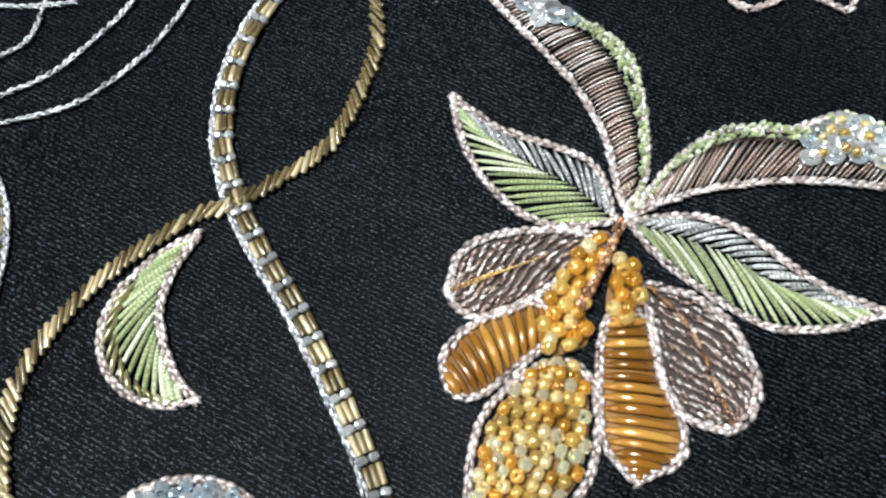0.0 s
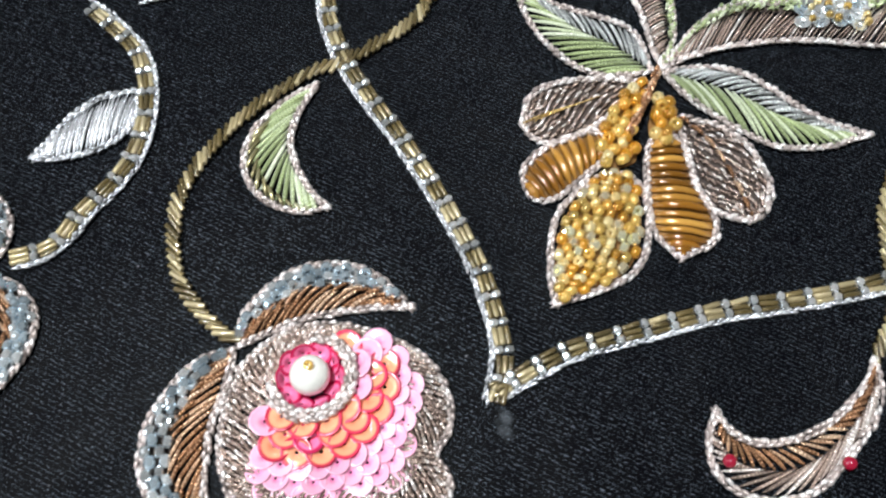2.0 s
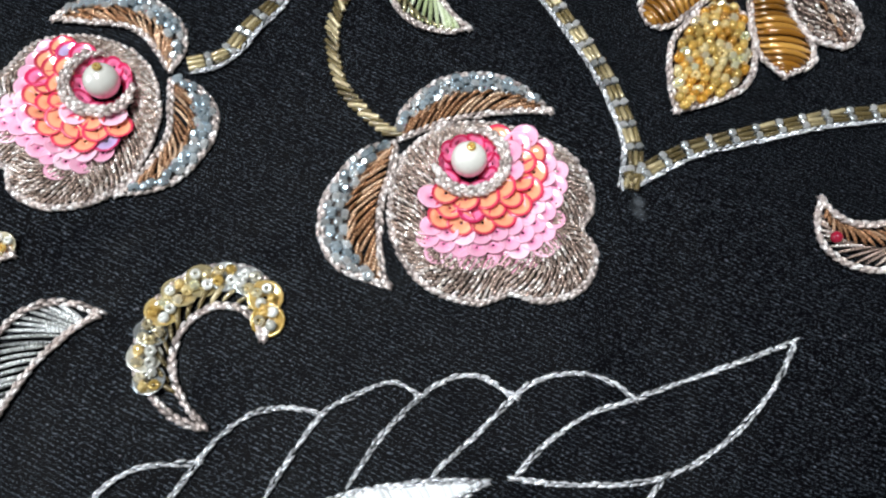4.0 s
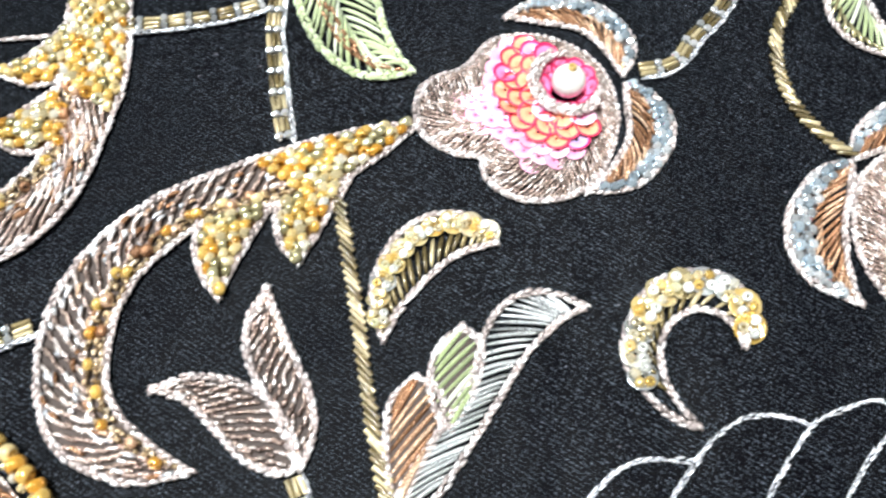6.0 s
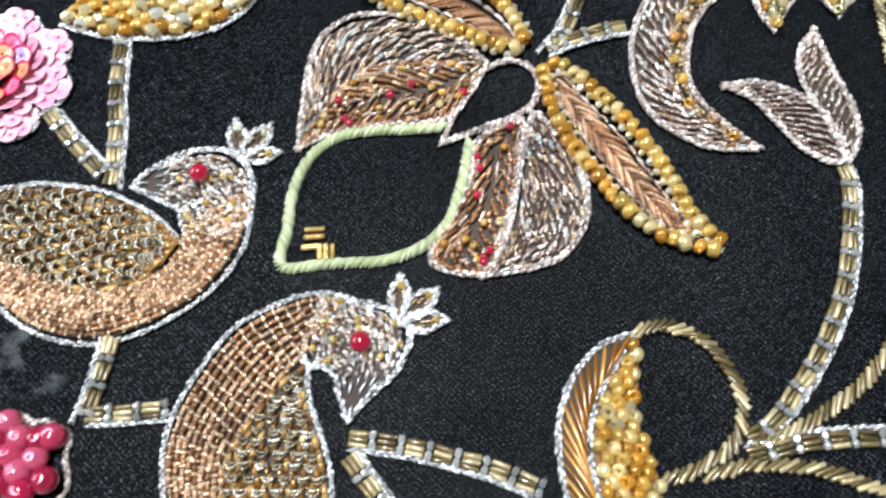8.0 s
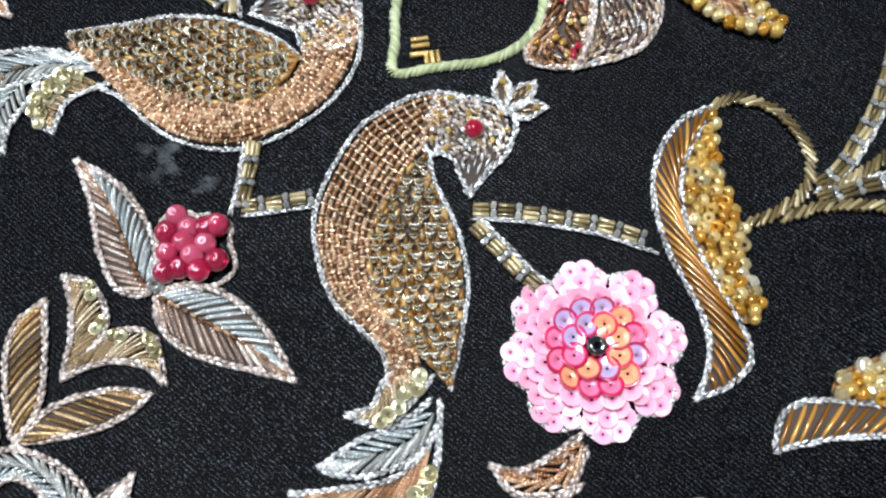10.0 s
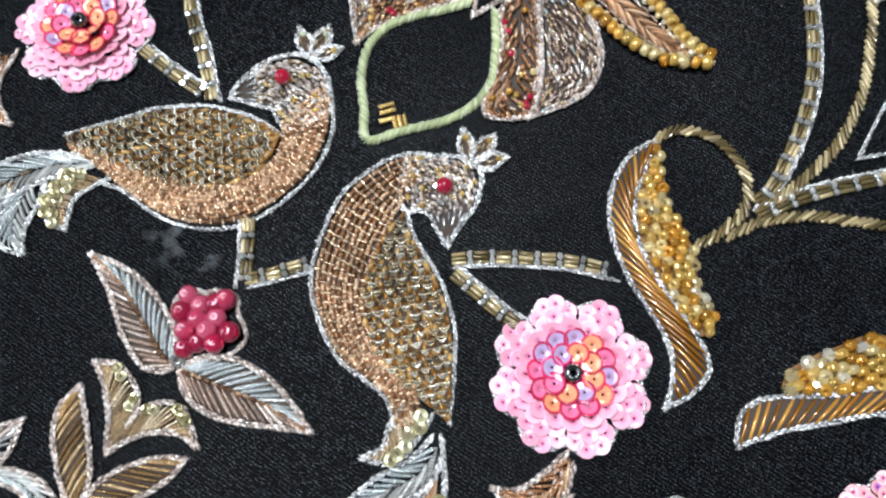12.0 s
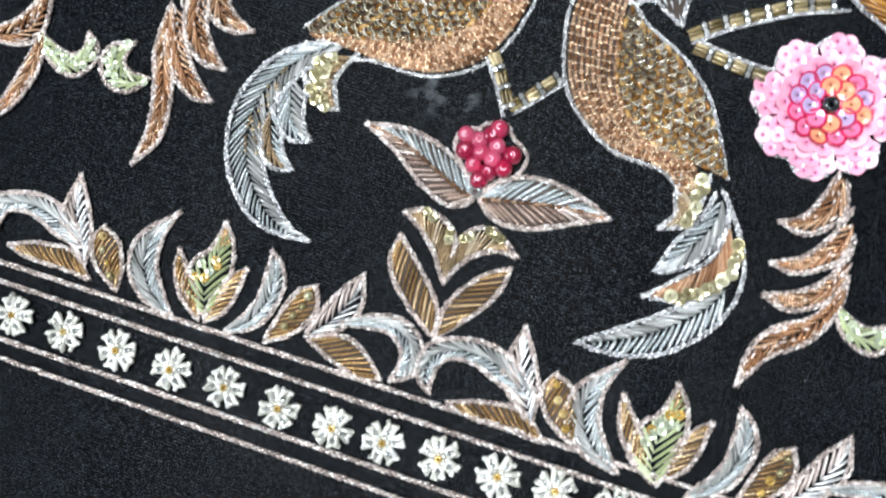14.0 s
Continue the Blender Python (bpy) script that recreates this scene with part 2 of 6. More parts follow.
MAT = {
    "silver": material("silver_thread", (0.70, 0.71, 0.73), 0.26, 0.75, 0.5, tint=(0.96, 0.97, 0.98), bump=0.8),
    "rose": material("rose_silver_thread", (0.64, 0.54, 0.50), 0.3, 0.6, 0.45, tint=(0.92, 0.87, 0.85), bump=0.8),
    "steel": material("grey_steel_thread", (0.50, 0.51, 0.50), 0.28, 0.75, 0.4, tint=(0.82, 0.83, 0.83), bump=0.9, ribs=0.42),
    "blue": material("pale_blue_thread", (0.58, 0.64, 0.66), 0.26, 0.75, 0.4, tint=(0.88, 0.92, 0.93), bump=0.9, ribs=0.42),
    "copper": material("copper_thread", (0.45, 0.23, 0.12), 0.27, 0.7, 0.5, tint=(0.78, 0.54, 0.37), bump=0.9, ribs=0.42),
    "bronze": material("bronze_thread", (0.50, 0.36, 0.21), 0.27, 0.75, 0.5, tint=(0.84, 0.72, 0.55), bump=0.9, ribs=0.42),
    "gold": material("gold_thread", (0.66, 0.46, 0.18), 0.25, 0.85, 0.4, bump=0.9, ribs=0.42),
    "olive": material("olive_bugle_glass", (0.17, 0.125, 0.05), 0.18, 0.5, 0.5, coat=0.9, tint=(0.58, 0.48, 0.28)),
    "green": material("green_silk", (0.36, 0.43, 0.19), 0.36, 0.3, 0.4, sheen=0.3, tint=(0.74, 0.78, 0.58), bump=0.9, ribs=0.42),
    "mint": material("pale_green_silk", (0.40, 0.46, 0.235), 0.5, 0.0, 0.3, sheen=0.3, tint=(0.58, 0.63, 0.42)),
    "white": material("white_silk", (0.66, 0.67, 0.67), 0.55, 0.0, 0.25, sheen=0.3),
    "cream_white": material("cream_white_glass", (0.68, 0.675, 0.61), 0.2, 0.35, 0.4, coat=0.9, bump=0, tint=(0.9, 0.9, 0.87)),
    "amber": material("amber_glass", (0.84, 0.40, 0.04), 0.06, 0.3, 0.4, coat=1.0, bump=0, trans=0.5, tint=(0.97, 0.64, 0.16)),
    "honey": material("honey_glass", (0.94, 0.62, 0.16), 0.06, 0.3, 0.35, coat=1.0, bump=0, trans=0.5, tint=(0.99, 0.84, 0.46)),
    "cream": material("cream_glass", (0.95, 0.82, 0.54), 0.1, 0.75, 0.25, coat=1.0, bump=0),
    # red sequin whose iridescent violet highlight is painted into its middle
    "violet_sheen": material("violet_sheen_sequin", (0.58, 0.03, 0.13), 0.2, 0.2, 0.3, coat=0.8, bump=0, heart=(0.55, 0.42, 0.70), spread=(0.70, 0.82)),
    "brownglass": material("brown_glass_bugle", (0.29, 0.115, 0.012), 0.14, 0.2, 0.45, coat=1.0, bump=0.1, tint=(0.56, 0.29, 0.06)),
    "clear": material("clear_glass", (0.80, 0.83, 0.84), 0.08, 0.8, 0.4, coat=1.0, bump=0, tint=(0.99, 0.99, 0.99)),
    "bluebead": material("pale_blue_glass", (0.60, 0.71, 0.78), 0.08, 0.75, 0.5, coat=1.0, bump=0, tint=(0.97, 0.99, 0.99)),
    # sequin middles carry iridescence and hollow shade as a second colour
    "pink": material("pink_sequin", (0.89, 0.41, 0.56), 0.26, 0.0, 0.15, coat=0.7, bump=0, tint=(0.95, 0.64, 0.75), heart=(0.86, 0.24, 0.46), spread=(0.14, 0.42)),
    "magenta": material("magenta_sequin", (0.60, 0.015, 0.09), 0.2, 0.1, 0.3, coat=0.9, bump=0, heart=(0.88, 0.20, 0.38), spread=(0.66, 0.80)),
    "orange": material("orange_sequin", (0.64, 0.03, 0.08), 0.2, 0.1, 0.3, coat=0.9, bump=0, heart=(0.93, 0.36, 0.20), spread=(0.70, 0.84)),
    "goldseq": material("gold_sequin", (0.92, 0.76, 0.42), 0.12, 0.7, 0.35, coat=1.0, bump=0, tint=(0.98, 0.96, 0.86)),
    "silverseq": material("silver_sequin", (0.74, 0.77, 0.79), 0.16, 0.8, 0.4, coat=1.0, bump=0, film=380, tint=(0.95, 0.96, 0.96)),
    "oliveseq": material("olive_sequin", (0.40, 0.35, 0.19), 0.2, 0.7, 0.35, bump=0, tint=(0.72, 0.70, 0.48)),
    "mintseq": material("mint_sequin", (0.55, 0.62, 0.46), 0.2, 0.5, 0.3, bump=0),
    "red": material("red_glass", (0.30, 0.004, 0.025), 0.07, 0.0, 0.2, coat=1.0, bump=0),
    "pearl": material("pearl", (0.72, 0.70, 0.64), 0.16, 0.1, 0.05, coat=1.0, bump=0),
    "black": material("black_glass", (0.01, 0.012, 0.015), 0.08, 0.0, 0.1, coat=1.0, bump=0),
    "felt": material("brown_felt", (0.055, 0.038, 0.03), 0.8, 0.0, 0.2, bump=0.5),
    "gold_felt": material("golden_felt", (0.20, 0.09, 0.015), 0.6, 0.2, 0.2, bump=0.5),
    "wall": material("painted_wall", (0.62, 0.60, 0.56), 0.8, 0, 0.0, grain=60, bump=0.1),
    "wood": material("table_wood", (0.22, 0.13, 0.07), 0.45, 0, 0.2, grain=90, bump=0.15),
    "cocoa": material("brown_rose_thread", (0.50, 0.37, 0.31), 0.25, 0.75, 0.5, tint=(0.92, 0.84, 0.79), bump=0.9, ribs=0.42),
    "peach": material("pale_copper_thread", (0.86, 0.66, 0.48), 0.24, 0.8, 0.25, bump=0.9, ribs=0.42),
    "scale": material("pale_bronze_purl", (0.50, 0.43, 0.31), 0.22, 0.85, 0.5, tint=(0.88, 0.85, 0.76), bump=0.9, ribs=0.42),
    "raspberry": material("raspberry_glass", (0.70, 0.015, 0.10), 0.04, 0.0, 0.35, coat=1.0, bump=0, trans=0.55, tint=(0.92, 0.16, 0.30)),
    # pale colour for the berries' rings and, painted with them, their highlights
    "ring_glint": material("pale_ring_glint", (0.92, 0.46, 0.58), 0.05, 0.0, 0.2, coat=1.0, bump=0, tint=(0.97, 0.76, 0.82)),
    "coral": material("coral_sequin", (0.90, 0.46, 0.50), 0.26, 0.0, 0.2, coat=0.7, bump=0, tint=(0.93, 0.66, 0.72), heart=(0.74, 0.10, 0.32), spread=(0.14, 0.5)),
    "lilac": material("lilac_sequin", (0.88, 0.45, 0.48), 0.24, 0.0, 0.2, coat=0.7, bump=0, heart=(0.42, 0.12, 0.52), spread=(0.3, 0.7)),
    "wingglass": material("amber_brown_glass", (0.30, 0.14, 0.035), 0.16, 0.45, 0.5, coat=1.0, bump=0.1, tint=(0.62, 0.40, 0.15)),
    "ochre": material("ochre_thread", (0.44, 0.27, 0.12), 0.26, 0.78, 0.5, tint=(0.82, 0.62, 0.38), bump=0.9, ribs=0.42),
    "satin": satin(),
}


# ---- building helpers (plan lengths in millimetres) ----
MM = 0.001
RNG = np.random.default_rng(7)


def spline(pts, n=80, closed=False):
    """A smooth curve through plan points, evenly stepped."""
    p = np.array(pts, float)
    if closed:
        p = np.vstack([p[-1], p, p[0], p[1]])
    else:
        p = np.vstack([2 * p[0] - p[1], p, 2 * p[-1] - p[-2]])
    out = []
    for i in range(1, len(p) - 2):
        a, b, c, d = p[i - 1:i + 3]
        t = np.linspace(0, 1, 16, endpoint=False)[:, None]
        out.append(0.5 * (2 * b + (c - a) * t + (2 * a - 5 * b + 4 * c - d) * t**2 + (3 * b - a - 3 * c + d) * t**3))
    out = np.vstack(out + [p[-2][None]])
    s = np.r_[0, np.cumsum(np.hypot(*np.diff(out, axis=0).T))]
    q = np.linspace(0, s[-1], n)
    return np.c_[np.interp(q, s, out[:, 0]), np.interp(q, s, out[:, 1])]


def run(path):
    """Length of a path, with functions for place and direction at a distance."""
    s = np.r_[0, np.cumsum(np.hypot(*np.diff(path, axis=0).T))]

    def at(q):
        q = np.asarray(q, float)
        return np.stack([np.interp(q, s, path[:, 0]), np.interp(q, s, path[:, 1])], -1)

    def way(q):
        d = at(np.minimum(np.asarray(q) + 0.15, s[-1])) - at(np.maximum(np.asarray(q) - 0.15, 0))
        return d / np.maximum(np.linalg.norm(d, axis=-1, keepdims=True), 1e-9)

    return s[-1], at, way


def coil(verts, ring):
    """Distance run along each strand at every vertex, for the ribs of its wound wire."""
    v = np.asarray(verts).reshape(-1, ring, 3).mean(1)
    step = np.r_[0, np.linalg.norm(np.diff(v, axis=0), axis=1)]
    return np.repeat(np.cumsum(step), ring)


def mesh_of(name, verts, faces, mat, smooth=True, ring=0):
    me = bpy.data.meshes.new(name)
    me.from_pydata(np.asarray(verts).tolist(), [], faces)
    me.materials.append(MAT[mat])
    me.polygons.foreach_set("use_smooth", np.full(len(me.polygons), smooth))
    if ring:
        me.attributes.new("along", "FLOAT", "POINT").data.foreach_set("value", coil(verts, ring).astype(np.float32))
    me.update()
    return me


def tubes(a, b, r, arch=0.3, z=0.0, segs=4, sides=6, ends=0.35, bow=0.0):
    """Vertices and faces of many thread strands from a to b, each arched over its padding."""
    a, b = np.atleast_2d(a), np.atleast_2d(b)
    n = len(a)
    r = np.broadcast_to(np.asarray(r, float), (n,))
    arch = np.broadcast_to(np.asarray(arch, float), (n,))
    z = np.broadcast_to(np.asarray(z, float), (n,))
    d = b - a
    d = d / np.maximum(np.linalg.norm(d, axis=1, keepdims=True), 1e-6)
    side = np.c_[-d[:, 1], d[:, 0]]
    t = np.linspace(0, 1, segs + 1)
    prof = ends + (1 - ends) * np.clip(1 - np.abs(2 * t - 1) ** 5, 0, 1)
    ang = np.linspace(0, 2 * np.pi, sides, endpoint=False)
    ctr = a[:, None] * (1 - t)[None, :, None] + b[:, None] * t[None, :, None]
    bow = np.broadcast_to(np.asarray(bow, float), (n,))
    ctr = ctr + (bow[:, None] * side)[:, None] * np.sin(np.pi * t)[None, :, None]
    rad = r[:, None] * prof[None]
    x = ctr[:, :, None] + side[:, None, None] * (rad[:, :, None] * np.cos(ang))[..., None]
    h = (z[:, None] + arch[:, None] * np.sin(np.pi * t)[None] + r[:, None])[:, :, None] + rad[:, :, None] * np.sin(ang)
    v = np.concatenate([x, h[..., None]], -1).reshape(-1, 3) * MM
    f = []
    for s in range(segs):
        for k in range(sides):
            k2 = (k + 1) % sides
            f.append((s * sides + k, s * sides + k2, (s + 1) * sides + k2, (s + 1) * sides + k))
    f.append(tuple(range(sides))[::-1])
    f.append(tuple(segs * sides + k for k in range(sides)))
    step = (segs + 1) * sides
    faces = [tuple(i + o for i in q) for o in range(0, n * step, step) for q in f]
    return v, faces


def still(parent):
    """What keeps a child where its plan puts it; parts themselves lie at the origin."""
    return Matrix.Identity(4) if parent.parent else parent.matrix_basis.inverted()


def part(name, v, f, mat, parent, label=""):
    ob = new(name, mesh_of(name, v, f, mat, ring=0 if name == "padding" else 6))
    ob.parent = parent
    ob.matrix_parent_inverse = still(parent)
    return tagged(ob, label=label)


def thing(name, label, category, at, group=""):
    ob = new(name)
    ob.empty_display_size = 0.002
    ob.matrix_basis = Matrix.Translation((at[0] * MM, at[1] * MM, 0))
    return tagged(ob, label, category, group)


SHAPES = {}


def shape(kind, mat):
    """One shared mesh of unit size for each kind of small piece and material."""
    if (kind, mat) in SHAPES:
        return SHAPES[kind, mat]
    v, f = [], []
    if kind == "bead" and mat not in ("red", "raspberry", "white", "ring_glint"):
        rings, sides = 8, 11
        for i in range(rings):
            p = 2 * np.pi * i / rings
            for k in range(sides):
                q = 2 * np.pi * k / sides
                v.append(((0.60 + 0.40 * np.cos(p)) * np.cos(q), (0.60 + 0.40 * np.cos(p)) * np.sin(q), 0.68 * np.sin(p)))
        for i in range(rings):
            for k in range(sides):
                k2, i2 = (k + 1) % sides, (i + 1) % rings
                f.append((i * sides + k, i * sides + k2, i2 * sides + k2, i2 * sides + k))
    elif kind in ("pearl", "bead"):
        rings, sides = 14, 24
        for i in range(rings + 1):
            p = np.pi * (0.04 + 0.92 * i / rings)
            for k in range(sides):
                q = 2 * np.pi * k / sides
                v.append((np.sin(p) * np.cos(q), np.sin(p) * np.sin(q), np.cos(p)))
        for i in range(rings):
            for k in range(sides):
                k2 = (k + 1) % sides
                f.append((i * sides + k, (i + 1) * sides + k, (i + 1) * sides + k2, i * sides + k2))
        f += [tuple(range(sides)), tuple(rings * sides + k for k in range(sides))[::-1]]
    elif kind == "sequin":
        sides = 14
        prof = [(0.12, 0.00), (0.12, 0.05), (0.62, 0.06), (0.86, 0.13), (1.0, 0.18), (0.99, 0.14), (0.85, 0.08), (0.6, 0.01)]
        for r, z in prof:
            for k in range(sides):
                q = 2 * np.pi * k / sides
                v.append((r * np.cos(q), r * np.sin(q), z))
        m = len(prof)
        for i in range(m):
            for k in range(sides):
                k2, j = (k + 1) % sides, (i + 1) % m
                f.append((i * sides + k, i * sides + k2, j * sides + k2, j * sides + k))
    elif kind == "bugle":
        sides = 8
        prof = [(-0.94, 0.45), (-1.0, 0.8), (-0.94, 1.0), (0.94, 1.0), (1.0, 0.8), (0.94, 0.45)]
        for x, r in prof:
            for k in range(sides):
                q = 2 * np.pi * k / sides
                v.append((x, r * np.cos(q), r * np.sin(q)))
        for i in range(len(prof) - 1):
            for k in range(sides):
                k2 = (k + 1) % sides
                f.append((i * sides + k, i * sides + k2, (i + 1) * sides + k2, (i + 1) * sides + k))
        f += [tuple(range(sides))[::-1], tuple((len(prof) - 1) * sides + k for k in range(sides))]
    SHAPES[kind, mat] = mesh_of(kind, v, f, mat, not (kind == "bead" and mat in ("clear", "bluebead", "goldseq", "cream")))
    return SHAPES[kind, mat]


def piece(kind, mat, parent, at, z, size, turn=0.0, tilt=0.0, lean=0.0):
    """One bead, bugle or sequin of a thing. size: radius, or (half length, radius) for a bugle."""
    ob = new({"bugle": "bugle_bead", "bead": "bead", "pearl": "pearl", "sequin": "sequin"}[kind], shape(kind, mat))
    sc = (size[0], size[1], size[1]) if kind == "bugle" else (size,) * 3
    m = Matrix.Translation((at[0] * MM, at[1] * MM, z * MM)) @ Euler((lean, tilt, turn)).to_matrix().to_4x4() @ Matrix.Diagonal((*(c * MM for c in sc), 1))
    ob.parent = parent
    ob.matrix_parent_inverse = still(parent)
    ob.matrix_basis = m
    return ob


def plait(pts, r=0.21, pitch=0.95, z=0.0, closed=False):
    """Chain stitch laid along a curve: a plait of short slanting loops."""
    path = spline(pts, 140, closed)
    total, at, way = run(path)
    q = np.arange(0, total, pitch) + pitch * 0.3
    q = q + RNG.normal(0, 0.05, len(q))
    a, b = [], []
    for k in (-1, 1):
        o = np.clip(q + (0.5 * pitch if k > 0 else 0), 0, total)
        c, w = at(o), way(o)
        s = np.c_[-w[:, 1], w[:, 0]]
        j = RNG.normal(0, 0.05, (len(q), 1))
        a.append(c - w * pitch * 0.62 + s * (k * r * 0.25 + j))
        b.append(c + w * pitch * 0.62 + s * (k * r * 1.25 + j))
    a, b = np.vstack(a), np.vstack(b)
    return tubes(a, b, r * RNG.uniform(0.85, 1.15, len(a)), 0.3, z, 4, 6, 0.18)


def cord(parent, pts, mat="rose", r=0.21, pitch=0.95, z=0.0, closed=False, name="chain_stitch", label=""):
    v, f = plait(pts, r, pitch, z, closed)
    return part(name, v, f, mat, parent, label)


def rope(parent, pts, mat, width=1.2, pitch=0.27, lean=0.55, name="silk_cord", label=""):
    """A raised cord of slanting satin stitches."""
    total, at, way = run(spline(pts, 240))
    q = np.arange(0.1, total, pitch)
    c, w = at(q), way(q)
    s = np.c_[-w[:, 1], w[:, 0]]
    j = RNG.normal(0, 0.05, c.shape)
    v, f = tubes(c - s * width * 0.5 - w * lean + j, c + s * width * 0.5 + w * lean + j, pitch * RNG.uniform(0.55, 0.75, len(q)), 0.5, 0.0, 5, 6, 0.3)
    return part(name, v, f, mat, parent, label)


class Lens:
    """The area between two edges that run from a shared base to a shared tip."""

    def __init__(self, left, right):
        self.l, self.r = spline(left), spline(right)
        self.mid = (self.l + self.r) / 2
        self.long = run(self.mid)[0]
        self.wide = np.linalg.norm(self.l - self.r, axis=1)

    def at(self, u, s):
        s = np.clip(np.asarray(s, float), 0, 1) * (len(self.l) - 1)
        k = np.arange(len(self.l))
        u = np.asarray(u, float)[..., None]
        L = np.stack([np.interp(s, k, self.l[:, 0]), np.interp(s, k, self.l[:, 1])], -1)
        R = np.stack([np.interp(s, k, self.r[:, 0]), np.interp(s, k, self.r[:, 1])], -1)
        return L * (1 - u) + R * u

    def width(self, s):
        return np.interp(np.clip(s, 0, 1), np.linspace(0, 1, len(self.wide)), self.wide)

    def padding(self, parent, mat, u0, u1, s0, s1, rise=0.3):
        """The felt and thread ground under close work, a low dome."""
        nu, ns = 9, 36
        u, s = np.meshgrid(np.linspace(u0, u1, nu), np.linspace(s0, s1, ns))
        p = self.at(u.ravel(), s.ravel())
        h = 0.06 + rise * np.sin(np.pi * np.clip((u - u0) / (u1 - u0), 0, 1)) * np.sin(np.pi * np.clip(0.04 + 0.92 * (s - s0) / (s1 - s0), 0, 1)) ** 0.4
        f = [(i * nu + j, i * nu + j + 1, (i + 1) * nu + j + 1, (i + 1) * nu + j) for i in range(ns - 1) for j in range(nu - 1)]
        return part("padding", np.c_[p, h.ravel()] * MM, f, mat, parent)

    def slant(self, parent, mat, u0=0.06, u1=0.94, skew=0.12, pitch=0.55, s0=0.02, s1=0.98, r=0.24, arch=0.35, z=0.0, jitter=0.06, pad=None, name="laid_stitches"):
        if pad:
            self.padding(parent, pad, min(u0, u1), max(u0, u1), s0, s1, 0.6)
        across = max(self.wide.mean() * abs(u1 - u0), 2.0)
        skew = min(skew, 1.8 * across / self.long) if abs(u1 - u0) > 0.1 else skew
        n = max(3, int(self.long * (s1 - s0) / (pitch * 0.68 * math.hypot(1, skew * self.long / across))))
        s = np.linspace(s0, s1 - max(skew, 0) * 0.6, n)
        a = self.at(np.full(n, u0), s)
        b = self.at(np.clip(np.full(n, u1) + RNG.normal(0, 0.02, n), 0.02, 0.98), s + skew * np.minimum(1, (1 - s) * 3))
        ok = np.linalg.norm(a - b, axis=1) > 0.35
        a, b = a[ok], b[ok]
        a, b = a + RNG.normal(0, jitter, a.shape), b + RNG.normal(0, jitter, b.shape)
        wid = np.linalg.norm(a - b, axis=1)
        v, f = tubes(a, b, r * RNG.uniform(0.85, 1.1, len(a)), np.minimum(arch, 0.12 * wid) * RNG.uniform(0.8, 1.3, len(a)), z, 5, 6, 0.4, 0.04)
        return part(name, v, f, mat, parent)

    def feather(self, parent, one, two, mid=0.5, skew=0.28, pitch=0.92, r=0.29, **k):
        self.slant(parent, one, mid, 0.05, skew, pitch, r=r, **k)
        self.slant(parent, two, mid, 0.95, skew, pitch, r=r, **k)

    def brick(self, parent, mat, u0=0.08, u1=0.92, pitch=0.6, length=1.7, s0=0.02, s1=0.98, r=0.27, arch=0.25, skew=0.0, z=0.0, wild=0.05, keep=1.0, tie=None, stagger=0.5, name="woven_stitches"):
        if u1 - u0 > 0.25 and keep == 1:
            self.padding(parent, "felt", u0, u1, s0, s1, 0.02)
        a, b = [], []
        n = int(self.long * (s1 - s0) / length)
        for i in range(n):
            s = s0 + (s1 - s0) * i / n
            here = max(1, int(round(self.width(s) * (u1 - u0) / pitch)))
            for j in range(here):
                u = u0 + (u1 - u0) * (j + 0.5) / here
                o = (stagger if j % 2 else 0) * length / self.long
                a.append(self.at(u, s + o))
                b.append(self.at(min(max(u + skew, u0), u1), s + o + 0.98 * length / self.long))
        a, b = np.array(a), np.array(b)
        some = RNG.random(len(a)) < keep
        a, b = a[some], b[some]
        if tie:
            d = b - a
            d = d / np.linalg.norm(d, axis=1, keepdims=True) * pitch * 0.55
            s = np.c_[-d[:, 1], d[:, 0]]
            j = RNG.normal(0, 0.06, a.shape)
            v, f = tubes(a + s + j, a - s + j, r * 0.68, 0.2, z + 0.3, 4, 6, 0.3)
            part("tie_stitches", v, f, tie, parent)
        a, b = a + RNG.normal(0, wild, a.shape), b + RNG.normal(0, wild, b.shape)
        v, f = tubes(a, b, r * RNG.uniform(0.8, 1.15, len(a)), arch * RNG.uniform(0.5, 1.8, len(a)), z, 4, 6, 0.45)
        return part(name, v, f, mat, parent)

    def scales(self, parent, mat, u0=0.06, u1=0.94, pitch=2.1, s0=0.05, s1=0.95, r=0.27, z=0.5, way=1, name="looped_stitches"):
        a, b, bow = [], [], []
        n = int(self.long * (s1 - s0) / (pitch * 0.66))
        for i in range(n):
            s = s0 + (s1 - s0) * (i + 0.5) / n
            here = max(1, int(round(self.width(s) * (u1 - u0) / pitch)))
            for j in range(here):
                u = u0 + (u1 - u0) * (j + 0.5 + (0.25 if i % 2 else -0.25)) / here
                du = 0.47 * (u1 - u0) / here
                u = min(max(u, u0 + du), u1 - du)
                p, q = self.at(u - du, s), self.at(u + du, s)
                d = self.at(u, s + 0.02) - self.at(u, s - 0.02)
                side = np.array([-(q - p)[1], (q - p)[0]])
                for k in (1.0, 0.45):
                    a.append(p + RNG.normal(0, 0.06, 2))
                    b.append(q + RNG.normal(0, 0.06, 2))
                    bow.append(k * 0.55 * np.linalg.norm(q - p) * (1 if side @ d > 0 else -1) * way)
        v, f = tubes(np.array(a), np.array(b), r, 0.45, z, 6, 6, 0.55, np.array(bow))
        return part(name, v, f, mat, parent)

